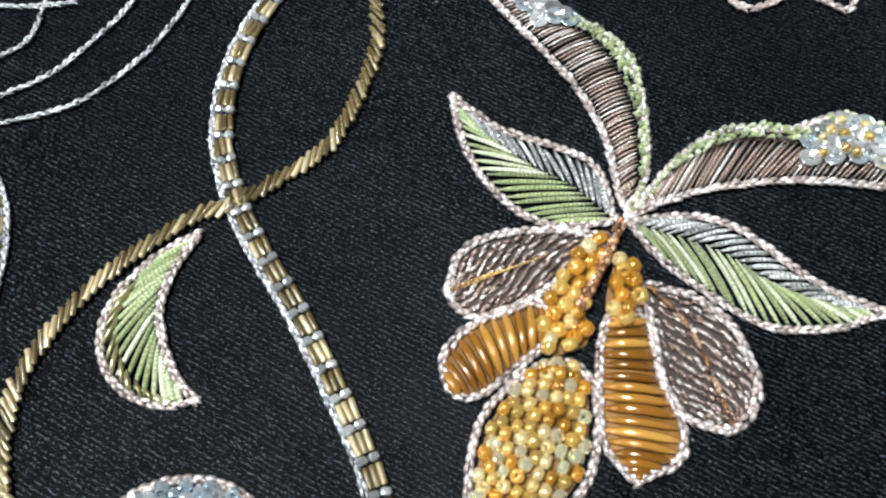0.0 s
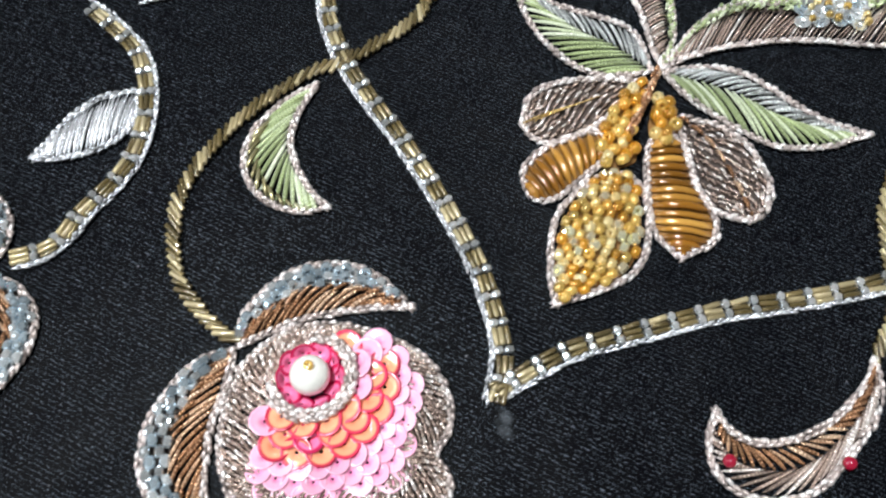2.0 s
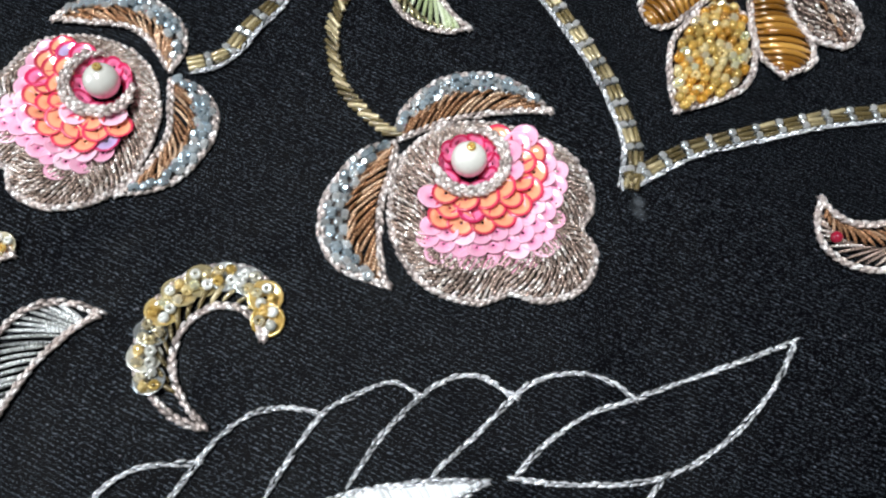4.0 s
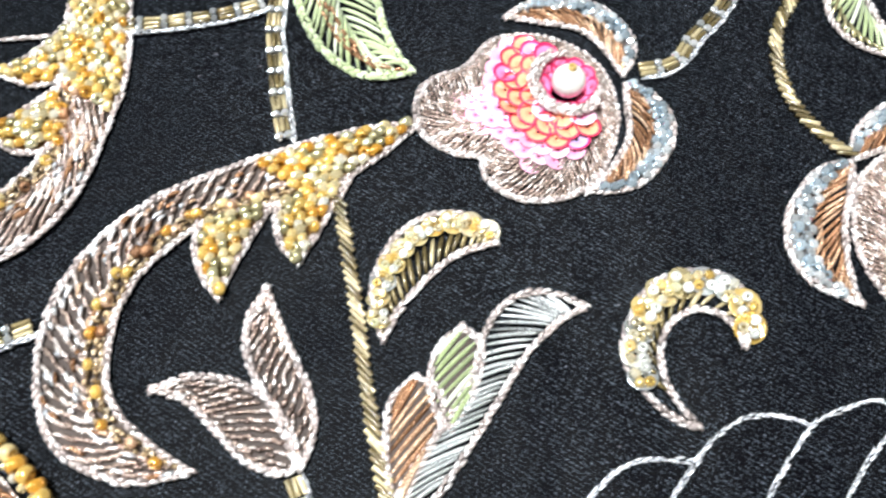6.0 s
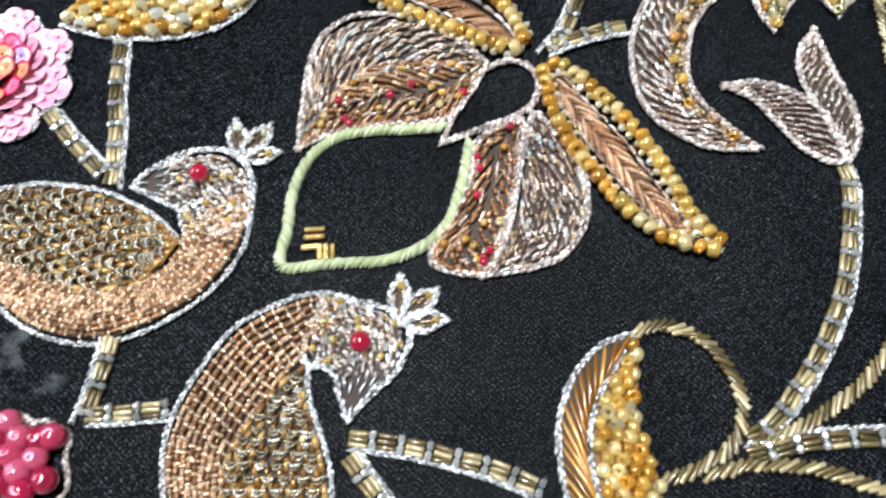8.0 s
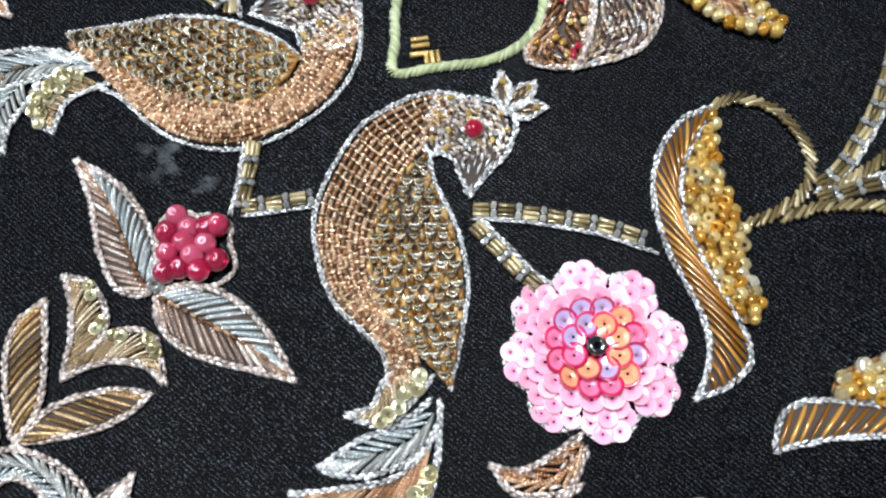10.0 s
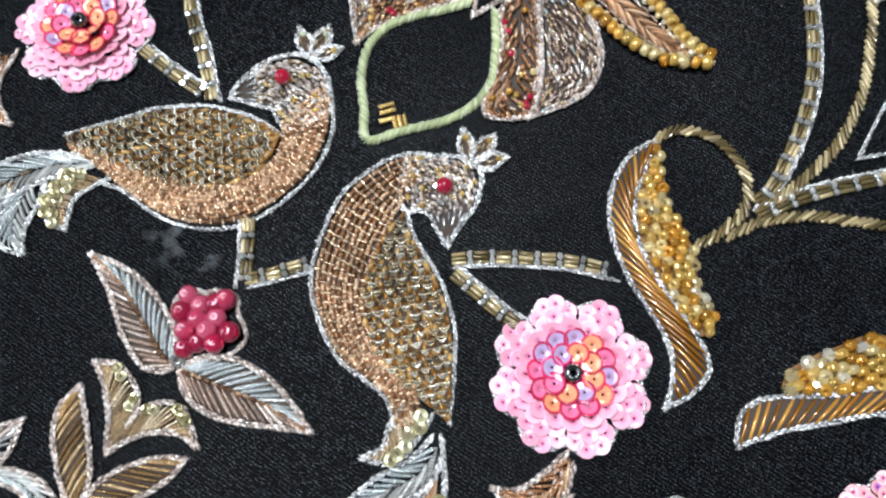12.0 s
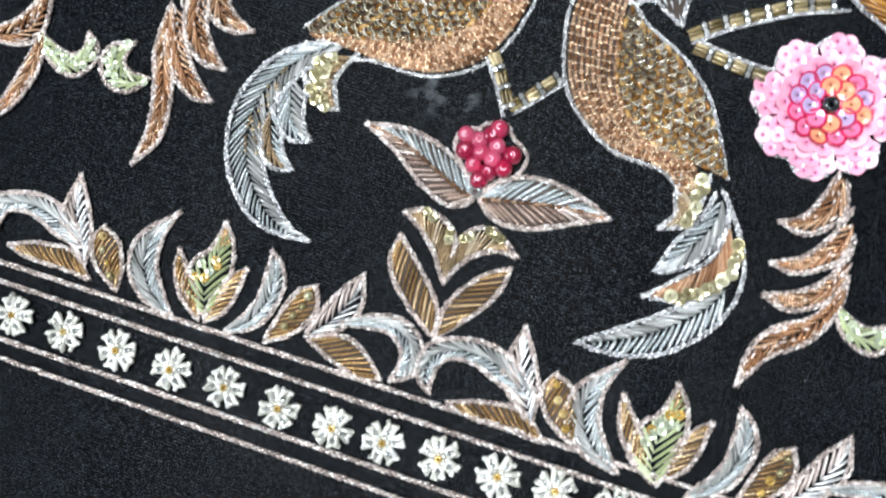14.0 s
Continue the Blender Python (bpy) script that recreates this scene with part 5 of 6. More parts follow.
leaf("petal", "", [(-132.3, -32.6), (-135.3, -27.1), (-140.2, -23.5), (-146.3, -21), (-154.7, -19.2), (-160.9, -19.6), (-162.6, -22.4)],
     [(-132.3, -32.6), (-137.1, -33.2), (-143.3, -32.5), (-149.6, -31.6), (-155.6, -29.5), (-160.4, -26), (-162.6, -22.4)],
     [("slant", "copper", 0.35, 0.7, 0.1, 0.6), ("string", ["honey", "honey", "amber"], 0.09, dict(d=2.0)), ("string", ["honey", "amber"], 0.9, dict(d=2.0)), ("brick", "rose", dict(u0=0.26, u1=0.35, z=0.2)), ("brick", "rose", dict(u0=0.68, u1=0.75, z=0.2))], None, parent=gf)
leaf("petal", "", [(-136.8, -35.5), (-141.8, -32.6), (-148.2, -31.2), (-153.9, -32), (-157.7, -35), (-158.9, -39.5), (-157.8, -46.1), (-156, -53.7)],
     [(-136.8, -35.5), (-139.1, -44), (-143.6, -46.4), (-147.3, -47.9), (-150.4, -49.3), (-152.7, -50.6), (-154.6, -52.1), (-156, -53.7)],
     [("brick", "blue", dict(u0=0.04, u1=0.6, pitch=0.6, length=1.4, wild=0.2, keep=0.16, z=0.18, r=0.27, skew=0.05)), ("brick", "bronze", dict(u0=0.04, u1=0.9, pitch=0.6, length=1.4, wild=0.2, keep=0.22, z=0.18, r=0.27, skew=0.05)), ("brick", "cocoa", dict(u0=0.04, u1=0.55, pitch=0.6, length=1.3, r=0.28, wild=0.17, skew=0.04)), ("brick", "copper", dict(u0=0.48, u1=0.745, pitch=0.62, length=1.7, r=0.31, skew=-0.08, wild=0.1)), ("brick", "copper", dict(u0=0.735, u1=0.99, pitch=0.62, length=1.7, r=0.31, skew=0.08, wild=0.1)), ("brick", "cocoa", dict(u0=0.5, u1=0.95, pitch=0.9, length=1.7, r=0.25, keep=0.2, wild=0.3, z=0.35)), ("beads", ["amber", "red", "copper", "honey"], dict(u0=0.5, u1=0.95, d=0.9, pack=1.1, keep=0.14, z=0.4))], 'rose', parent=gf)
leaf("petal", "", [(-130.4, -42.3), (-135.2, -46.8), (-134.5, -52.9), (-135.5, -58.1), (-136.9, -63), (-134.1, -64.2), (-130.3, -63.8)],
     [(-130.4, -42.3), (-129.9, -47.3), (-129.3, -51.6), (-129, -55.7), (-129, -59.2), (-129.4, -62), (-130.3, -63.8)],
     [("brick", "copper", dict(u0=0.04, u1=0.5, pitch=0.62, length=1.5, r=0.31, skew=-0.1, wild=0.1)), ("brick", "copper", dict(u0=0.5, u1=0.96, pitch=0.62, length=1.5, r=0.31, skew=0.1, wild=0.1)), ("brick", "cocoa", dict(u0=0.05, u1=0.95, pitch=0.9, length=1.7, r=0.25, keep=0.2, wild=0.3, z=0.35)), ("beads", ["amber", "red", "copper", "honey"], dict(u0=0.06, u1=0.94, d=0.9, pack=1.1, keep=0.14, z=0.4))], 'rose', parent=gf)
leaf("petal", "", [(-129.5, -40.8), (-129.4, -47.2), (-129, -51.5), (-128.7, -55.7), (-128.7, -59.1), (-129, -61.5), (-130, -63.8)],
     [(-129.5, -40.8), (-125.2, -43.5), (-122.1, -46.8), (-120.3, -52.1), (-120.6, -56.3), (-122.9, -60.1), (-130, -63.8)],
     [("brick", "blue", dict(u0=0.04, u1=0.95, pitch=0.6, length=1.4, wild=0.2, keep=0.12, z=0.18, r=0.27, skew=0.05)), ("brick", "bronze", dict(u0=0.04, u1=0.95, pitch=0.6, length=1.4, wild=0.2, keep=0.25, z=0.18, r=0.27, skew=0.05)), ("brick", "cocoa", dict(pitch=0.6, length=1.2, r=0.28, wild=0.18, skew=0.05))], 'rose', parent=gf)
leaf("petal", "", [(-130.5, -33.6), (-127.3, -33.4), (-123.2, -35.4), (-118.7, -38), (-114.7, -41.5), (-111, -45.8), (-107.4, -50.5), (-103.2, -53.5)],
     [(-130.5, -33.6), (-128, -40), (-124.9, -44.5), (-121.8, -47.4), (-118.2, -50.6), (-114.4, -52.9), (-110.5, -54.2), (-103.2, -53.5)],
     [("string", ["honey", "honey", "amber"], 0.08, dict(d=2.0)), ("string", ["amber", "honey"], 0.92, dict(d=2.0)), ("slant", "copper", 0.51, 0.32, 0.12, 0.68, dict(s0=0.1, s1=0.88, r=0.28, pad="felt")), ("slant", "copper", 0.51, 0.7, 0.12, 0.68, dict(s0=0.1, s1=0.88, r=0.28, pad="felt")), ("brick", "cocoa", dict(u0=0.26, u1=0.33, z=0.3)), ("brick", "cocoa", dict(u0=0.68, u1=0.75, z=0.3))], None, parent=gf)
for at in ((-150.5, -63.5), (-150.1, -65.7), (-150.2, -64.4)):
    piece("bugle", "gold", gf, at, 0.45, (1.2, 0.4), 0.35)
for k in range(3):
    piece("bugle", "gold", gf, (-149.0 + 0.72 * k, -66.1 + 0.25 * k), 0.45, (0.95, 0.36), 1.92)
leaf("embroidered_leaf", "curved gold bead leaf", [(-169.1, -27.4), (-169.1, -33.1), (-171.4, -38.5), (-176.7, -42.3), (-182.9, -44.1), (-187.2, -44.8), (-192.1, -44.5)],
     [(-169.1, -27.4), (-172.8, -31.7), (-176, -33.5), (-182.4, -35.4), (-187.1, -35.7), (-190.6, -38.3), (-192.1, -44.5)],
     [("beads", ["goldseq", "honey", "amber"], dict(u0=0.05, u1=0.95, d=1.9))], 'silver', category="leaf")
twisted_stem("short dark gold bugle stem", [(-171.5, -19.6), (-170, -24.2), (-169.1, -28.9)], 1, 0.62)

# the birds
ba = thing("embroidered_bird", "embroidered bird with copper body, olive wing and silver tail", "bird", (-171, -83.8), "birds")
leaf("body", "", [(-162.5, -66), (-159.5, -60.6), (-158.2, -64.3), (-158.2, -68.8), (-159.9, -74.2), (-164.2, -79.4), (-169.3, -82.9), (-175.4, -83.7), (-180.7, -82.3), (-186.2, -79.2), (-191.8, -75.5), (-196.9, -73.1)],
     [(-162.5, -66), (-165.3, -66.9), (-165, -69.6), (-165.8, -73.2), (-169.4, -76.5), (-174.7, -77.7), (-180, -77.3), (-184.5, -76.3), (-188.1, -75.1), (-191.8, -74.1), (-194.6, -73.2), (-196.9, -72.5)],
     [("brick", "copper", dict(u0=0.06, u1=1.0, pitch=0.86, length=1.25, r=0.33, s0=0.06, tie="peach", stagger=0.12))], None, parent=ba)
leaf("wing", "", [(-197, -71.7), (-189.3, -68.7), (-184, -66.5), (-176.8, -65.5), (-171.4, -66.3), (-167.8, -67.5), (-165.3, -69.2)],
     [(-196.9, -72.5), (-191.8, -74.1), (-184.5, -76.3), (-178.2, -77.5), (-172.1, -77.1), (-167.3, -74.5), (-165.3, -69.2)],
     [("brick", "wingglass", dict(r=0.34, u0=0.04, u1=1.05)), ("scales", "scale", dict(pitch=1.8, r=0.22, way=-1, u0=0.04, u1=1.05))], None, parent=ba)
cord(ba, [(-197, -71.7), (-189.3, -68.7), (-184, -66.5), (-176.8, -65.5), (-171.4, -66.3), (-167.8, -67.5), (-165.3, -69.2)], "silver", 0.2, 0.75)
leaf("head", "", [(-173.7, -63.9), (-171.5, -60.3), (-167.5, -57.1), (-163.5, -56.5), (-159.9, -59.2), (-158.2, -64.8)],
     [(-173.7, -63.9), (-169.6, -64.8), (-166.5, -65.6), (-165, -68), (-161.7, -68), (-158.2, -64.8)],
     [("brick", "rose", dict(pitch=0.5, length=0.8, wild=0.2, r=0.22, arch=0.3, s0=0.22)), ("brick", "silver", dict(pitch=0.55, length=0.8, wild=0.2, r=0.2, s0=0.24, keep=0.2, z=0.25)), ("brick", "bronze", dict(pitch=0.55, length=0.8, wild=0.2, r=0.2, s0=0.24, keep=0.3, z=0.25)), ("beads", ["honey", "clear"], dict(d=0.8, s0=0.3, pack=1.05, z=0.15, keep=0.14)), ("brick", "blue", dict(pitch=0.5, length=1.6, r=0.2, s1=0.3))], 'silver', parent=ba)
cord(ba, [(-159.9, -59.2), (-158.2, -64.3), (-157.9, -68.9), (-159.7, -74.4), (-164, -79.7), (-169.3, -83.2), (-175.4, -84), (-180.9, -82.6), (-186.3, -79.4), (-189.8, -78.4)], "silver", 0.2, 0.75)
piece("bead", "red", ba, (-165.9, -60.6), 1.5, 1.2)
leaf("crest_feather", "", [(-162.6, -57), (-162.6, -54.9), (-163.1, -53.3), (-164.8, -52)],
     [(-162.6, -57), (-164.1, -55.6), (-164.9, -54.2), (-164.8, -52)],
     [("brick", "bronze", dict(pitch=0.5, length=1.3, r=0.2, wild=0.1)), ("beads", ["mintseq", "honey"], dict(u0=0.35, u1=0.65, d=0.8, s0=0.6, s1=0.9, pack=1.6, z=0.2))], 'silver', parent=ba)
leaf("crest_feather", "", [(-162.6, -57), (-160.9, -55.5), (-160, -54), (-160.3, -51.5)],
     [(-162.6, -57), (-162.6, -54.6), (-162.2, -52.9), (-160.3, -51.5)],
     [("brick", "bronze", dict(pitch=0.5, length=1.3, r=0.2, wild=0.1)), ("beads", ["mintseq", "honey"], dict(u0=0.35, u1=0.65, d=0.8, s0=0.6, s1=0.9, pack=1.6, z=0.2))], 'silver', parent=ba)
leaf("crest_feather", "", [(-162.6, -57), (-160.7, -57), (-159.3, -56.5), (-158.2, -54.9)],
     [(-162.6, -57), (-161.4, -55.5), (-160.1, -54.6), (-158.2, -54.9)],
     [("brick", "bronze", dict(pitch=0.5, length=1.3, r=0.2, wild=0.1)), ("beads", ["mintseq", "honey"], dict(u0=0.35, u1=0.65, d=0.8, s0=0.6, s1=0.9, pack=1.6, z=0.2))], 'silver', parent=ba)
leaf("tail_feather", "", [(-189, -75.5), (-196.4, -74.3), (-202.7, -75.5), (-208.9, -79.8), (-212.3, -86.1), (-213, -92.3), (-211.1, -99.3), (-206.3, -103.5), (-202, -105.2)],
     [(-189, -75.5), (-195.3, -77.4), (-201.5, -80.8), (-205.3, -85.2), (-207, -90.5), (-206.8, -95.8), (-205.6, -100.1), (-204.1, -103.1), (-202, -105.2)],
     [("feather", "blue", "steel", 0.55, 0.1, dict(r=0.26, pitch=0.72)), ("brick", "bronze", dict(u0=0.5, u1=0.9, s0=0.25, s1=0.6, pitch=0.7, length=1.0, keep=0.4, z=0.3, wild=0.15))], 'silver', parent=ba)
leaf("tail_feather", "", [(-195.3, -76.8), (-197.8, -81.7), (-196.2, -84.8), (-193.7, -85.6)],
     [(-187.2, -76.5), (-190.7, -78.9), (-193.3, -81.3), (-193.7, -85.6)],
     [("slant", "bronze", 0.06, 0.94, 0.2), ("beads", ["oliveseq"], dict(u0=0.0, u1=0.5, d=1.4, kind="sequin", z=0.4))], 'silver', parent=ba)
leaf("tail_feather", "", [(-202.4, -79.9), (-204, -84.8), (-202.3, -88.8), (-198.9, -89.7)],
     [(-197.9, -78.6), (-198.4, -82.6), (-199.5, -86.2), (-198.9, -89.7)],
     [("feather", "blue", "steel", 0.5, dict(r=0.31, pitch=0.8))], 'silver', parent=ba)
leaf("tail_feather", "", [(-205.8, -84.3), (-207.3, -89.2), (-205.7, -92.7), (-202.7, -93.7)],
     [(-202.7, -82.6), (-203.1, -86.1), (-203.6, -90.1), (-202.7, -93.7)],
     [("feather", "bronze", "blue", 0.5)], 'silver', parent=ba)
bb = thing("embroidered_bird", "embroidered bird with copper body, bronze wing and silver tail bending down", "bird", (-150.6, -91.7), "birds")
leaf("body", "", [(-143.2, -71.3), (-147, -70.9), (-151.1, -73.3), (-155, -77.4), (-157, -83.2), (-157.8, -89.4), (-156.1, -95.3), (-152.8, -100), (-148.9, -102.5), (-145.8, -105), (-144.1, -109.6)],
     [(-143.2, -71.3), (-146.4, -78.1), (-148.2, -82.2), (-149.7, -87), (-150.4, -91.7), (-149.1, -96), (-146.6, -99.7), (-143.7, -102.6), (-141.7, -104.5), (-141.1, -106.5), (-142.4, -109.5)],
     [("brick", "copper", dict(u0=0.04, u1=1.0, pitch=0.86, length=1.25, r=0.33, s0=0.05, tie="peach", stagger=0.12))], None, parent=bb)
leaf("wing", "", [(-146.1, -78.5), (-148.3, -82.3), (-149.9, -87.8), (-150.3, -92.4), (-148.2, -98.1), (-144.8, -102), (-141.1, -104.5), (-137.4, -107.4)],
     [(-146.1, -78.5), (-144.5, -82.7), (-141.9, -86.2), (-139.3, -90.5), (-137.7, -95.5), (-137.3, -101.2), (-137.3, -104.4), (-137.4, -107.4)],
     [("brick", "wingglass", dict(r=0.36, u0=-0.05, u1=0.96)), ("scales", "scale", dict(pitch=1.8, r=0.22, u0=-0.05, u1=0.96))], None, parent=bb)
cord(bb, [(-146.1, -78.5), (-144.5, -82.7), (-141.9, -86.2), (-139.3, -90.5), (-137.7, -95.5), (-137.3, -101.2), (-137.3, -104.4), (-137.4, -107.4)], "silver", 0.2, 0.75)
leaf("head", "", [(-139.8, -83.9), (-138.3, -80.6), (-136.3, -77.1), (-136, -73), (-138.1, -70.8), (-142.6, -70.6), (-146.9, -71.5)],
     [(-139.8, -83.9), (-141.6, -81.2), (-142.9, -79.3), (-144.8, -78.8), (-146.2, -79.3), (-147, -76.6), (-146.9, -71.5)],
     [("brick", "rose", dict(pitch=0.5, length=0.8, wild=0.2, r=0.22, arch=0.3, s0=0.28)), ("brick", "silver", dict(pitch=0.55, length=0.8, wild=0.2, r=0.2, s0=0.3, keep=0.2, z=0.25)), ("brick", "bronze", dict(pitch=0.55, length=0.8, wild=0.2, r=0.2, s0=0.3, keep=0.3, z=0.25)), ("beads", ["honey", "clear"], dict(d=0.8, s0=0.34, pack=1.05, z=0.15, keep=0.14)), ("brick", "silver", dict(pitch=0.5, length=1.6, r=0.2, s1=0.32))], 'silver', parent=bb)
cord(bb, [(-143.3, -70.5), (-147, -70.7), (-151.2, -73.1), (-155.1, -77.2), (-157.2, -83.2), (-158, -89.5), (-156.2, -95.4), (-152.9, -100.3), (-149, -102.8), (-145.9, -105.1), (-144.4, -108.6)], "silver", 0.2, 0.75)
piece("bead", "red", bb, (-140.9, -75.4), 1.6, 1.25)
leaf("crest_feather", "", [(-137.8, -71.8), (-137.5, -69.8), (-137.7, -68.1), (-139.1, -66.4)],
     [(-137.8, -71.8), (-139, -70.1), (-139.6, -68.6), (-139.1, -66.4)],
     [("brick", "bronze", dict(pitch=0.5, length=1.3, r=0.2, wild=0.1)), ("beads", ["mintseq", "honey"], dict(u0=0.35, u1=0.65, d=0.8, s0=0.6, s1=0.9, pack=1.6, z=0.2))], 'silver', parent=bb)
leaf("crest_feather", "", [(-137.8, -71.8), (-136, -70.7), (-134.8, -69.3), (-134.5, -66.8)],
     [(-137.8, -71.8), (-137.4, -69.4), (-136.6, -67.8), (-134.5, -66.8)],
     [("brick", "bronze", dict(pitch=0.5, length=1.3, r=0.2, wild=0.1)), ("beads", ["mintseq", "honey"], dict(u0=0.35, u1=0.65, d=0.8, s0=0.6, s1=0.9, pack=1.6, z=0.2))], 'silver', parent=bb)
leaf("crest_feather", "", [(-137.8, -71.8), (-135.8, -72.1), (-134.2, -71.8), (-132.7, -70.1)],
     [(-137.8, -71.8), (-136.3, -70.3), (-134.8, -69.5), (-132.7, -70.1)],
     [("brick", "bronze", dict(pitch=0.5, length=1.3, r=0.2, wild=0.1)), ("beads", ["mintseq", "honey"], dict(u0=0.35, u1=0.65, d=0.8, s0=0.6, s1=0.9, pack=1.6, z=0.2))], 'silver', parent=bb)
leaf("tail_feather", "", [(-143.1, -104.7), (-145, -108.3), (-145.6, -111.2), (-148.2, -112.8)],
     [(-139.4, -106.4), (-141.1, -109.3), (-143, -112.4), (-145.6, -113.3), (-148.2, -112.8)],
     [("slant", "bronze", 0.06, 0.94, 0.2), ("beads", ["oliveseq"], dict(u0=0.6, u1=1.0, d=1.6, kind="sequin", z=0.4))], 'silver', parent=bb)
leaf("tail_feather", "", [(-139.1, -109.1), (-142, -112.5), (-146.3, -115.3), (-149.9, -118.9)],
     [(-138.1, -111.7), (-139, -115.1), (-143.2, -118.4), (-147.7, -119.5), (-149.9, -118.9)],
     [("feather", "blue", "steel", 0.5, dict(r=0.31, pitch=0.8))], 'silver', parent=bb)
leaf("tail_feather", "", [(-138.1, -113.7), (-141.2, -118.3), (-146.8, -120.7), (-152.2, -122.4)],
     [(-137.3, -116.9), (-138.3, -120.3), (-141.8, -123.4), (-147.6, -124), (-152.2, -122.4)],
     [("slant", "copper", 0.06, 0.94, 0.2), ("beads", ["oliveseq"], dict(u0=0.65, u1=1.0, d=1.7, kind="sequin", z=0.4))], 'silver', parent=bb)
leaf("tail_feather", "", [(-138.2, -109), (-137.3, -117.6), (-141.9, -123), (-149.4, -125.3), (-156.4, -126.5), (-163.2, -127.6)],
     [(-138.2, -109), (-137.1, -116.9), (-137.9, -122.8), (-140.7, -126.6), (-144.8, -129.6), (-151.7, -131.3), (-158.4, -130.2), (-163.2, -127.6)],
     [("feather", "steel", "blue", 0.4, dict(s0=0.4, r=0.31, pitch=0.8))], 'silver', parent=bb)

# stems round the birds
beaded_stem("short bronze bugle stem bent at a corner between two birds", [(-168.2, -82.1), (-167.6, -86.6), (-167.3, -91.6)], -1)
beaded_stem("short bronze bugle stem bent at a corner between two birds", [(-166.9, -91), (-162.4, -89.5), (-158.2, -87.8)], -1)
beaded_stem("bronze bugle and clear bead stem beside a bird", [(-138.9, -85.8), (-134.3, -85.1), (-128.6, -84.8), (-123, -84.8), (-116.4, -85.7)], -1)
beaded_stem("bronze bugle and clear bead stem beside a bird", [(-138.3, -87.2), (-135.2, -89.5), (-131.4, -92.3), (-128.3, -93.9)], 1)
beaded_stem("bronze bugle and clear bead stem above a sequin flower", [(-184.3, -36.6), (-183.4, -43.6), (-180.8, -51.5), (-177.9, -58.2), (-175.7, -64.6)], 1)
beaded_stem("bronze bugle and clear bead stem beside a sequin flower", [(-187.5, -57), (-182.3, -60.4), (-176.1, -64)], 1)

# sequin flowers and berries
pink_flower("pink sequin flower with red and orange rings, dark centre bead", (-122.0, -99.8), 10.7, 0.36)
pink_flower("pink sequin flower with red and orange rings, dark centre bead", (-197.1, -54.3), 10.6, 0.05)
pink_flower("coral sequin flower with a red bead centre", (-81.2, -116.4), 8.2, 0.1, ("coral", "coral", "lilac", "orange"), "raspberry", "red")
be = thing("berry_sprig", "two silver and bronze leaves with a cluster of raspberry beads", "berry sprig", (-174.1, -103.6))
leaf("leaf", "", [(-174.4, -103.4), (-178.2, -104.1), (-182.2, -100.3), (-185.6, -93.9), (-189.2, -88.9)],
     [(-174.4, -103.4), (-175.8, -98.1), (-179, -94), (-183.8, -90.5), (-189.2, -88.9)],
     [("feather", "cocoa", "blue", 0.5, dict(skew=0.4, r=0.34, pitch=0.82, pad="felt")), ("brick", "copper", dict(u0=0.46, u1=0.54, z=0.35, length=1.0))], 'rose', parent=be)
leaf("leaf", "", [(-174, -103.8), (-170.9, -101.6), (-165.1, -102.1), (-159.6, -105.4), (-155.4, -110.2)],
     [(-174, -103.8), (-172.4, -107.2), (-167.8, -109.5), (-161.5, -110), (-155.4, -110.2)],
     [("feather", "blue", "cocoa", 0.5, dict(skew=0.4, r=0.34, pitch=0.82, pad="felt")), ("brick", "copper", dict(u0=0.46, u1=0.54, z=0.35, length=1.0))], 'rose', parent=be)
for x, y in [(-174.1, -93.7), (-172.3, -94.9), (-170.3, -94.5), (-169.0, -93.9), (-174.7, -96.0), (-172.3, -96.8), (-169.8, -96.4), (-173.9, -98.5), (-170.8, -98.2), (-167.8, -98.2), (-171.9, -100.0), (-169.5, -99.9), (-173.4, -100.9)]:
    h = RNG.uniform(0, 0.4)
    piece("bead", "raspberry", be, (x, y), 1.2 + h, 1.45 * RNG.uniform(0.92, 1.06), RNG.uniform(0, 6), RNG.normal(0, 0.3))
    # pale ring on each berry, also added to stand for its glint
    piece("sequin", "ring_glint", be, (x + RNG.normal(0, 0.15), y + RNG.normal(0, 0.15)), 2.55 + h, 0.5, RNG.uniform(0, 6), RNG.normal(0, 0.25), RNG.normal(0, 0.25))
cord(be, [(-176.2, -94.5), (-174.6, -92.7), (-172.4, -93), (-170.3, -92.5), (-167.7, -93.3), (-167.2, -95.4), (-165.7, -98.2), (-166.3, -100), (-168.3, -101.4), (-172.4, -102.1), (-175, -99.7), (-176.2, -96.3)], "rose", 0.2, 0.8, closed=True)
piece("bead", "clear", be, (-174.2, -102.5), 0.9, 1.15)
leaf("embroidered_leaf", "heart-shaped gold leaf with olive sequins", [(-181.9, -115.5), (-182.3, -111), (-183.8, -106.6), (-185.6, -103.6)],
     [(-181.9, -115.5), (-179.1, -110.7), (-179, -107.2), (-182.1, -103.9), (-185.6, -103.6)],
     [("slant", "bronze", 0.06, 0.94, 0.2, 0.55), ("beads", ["oliveseq"], dict(u0=0.66, u1=0.98, d=1.3, s0=0.4, s1=0.95, kind="sequin", z=0.3, keep=0.7))], 'rose', category="leaf")
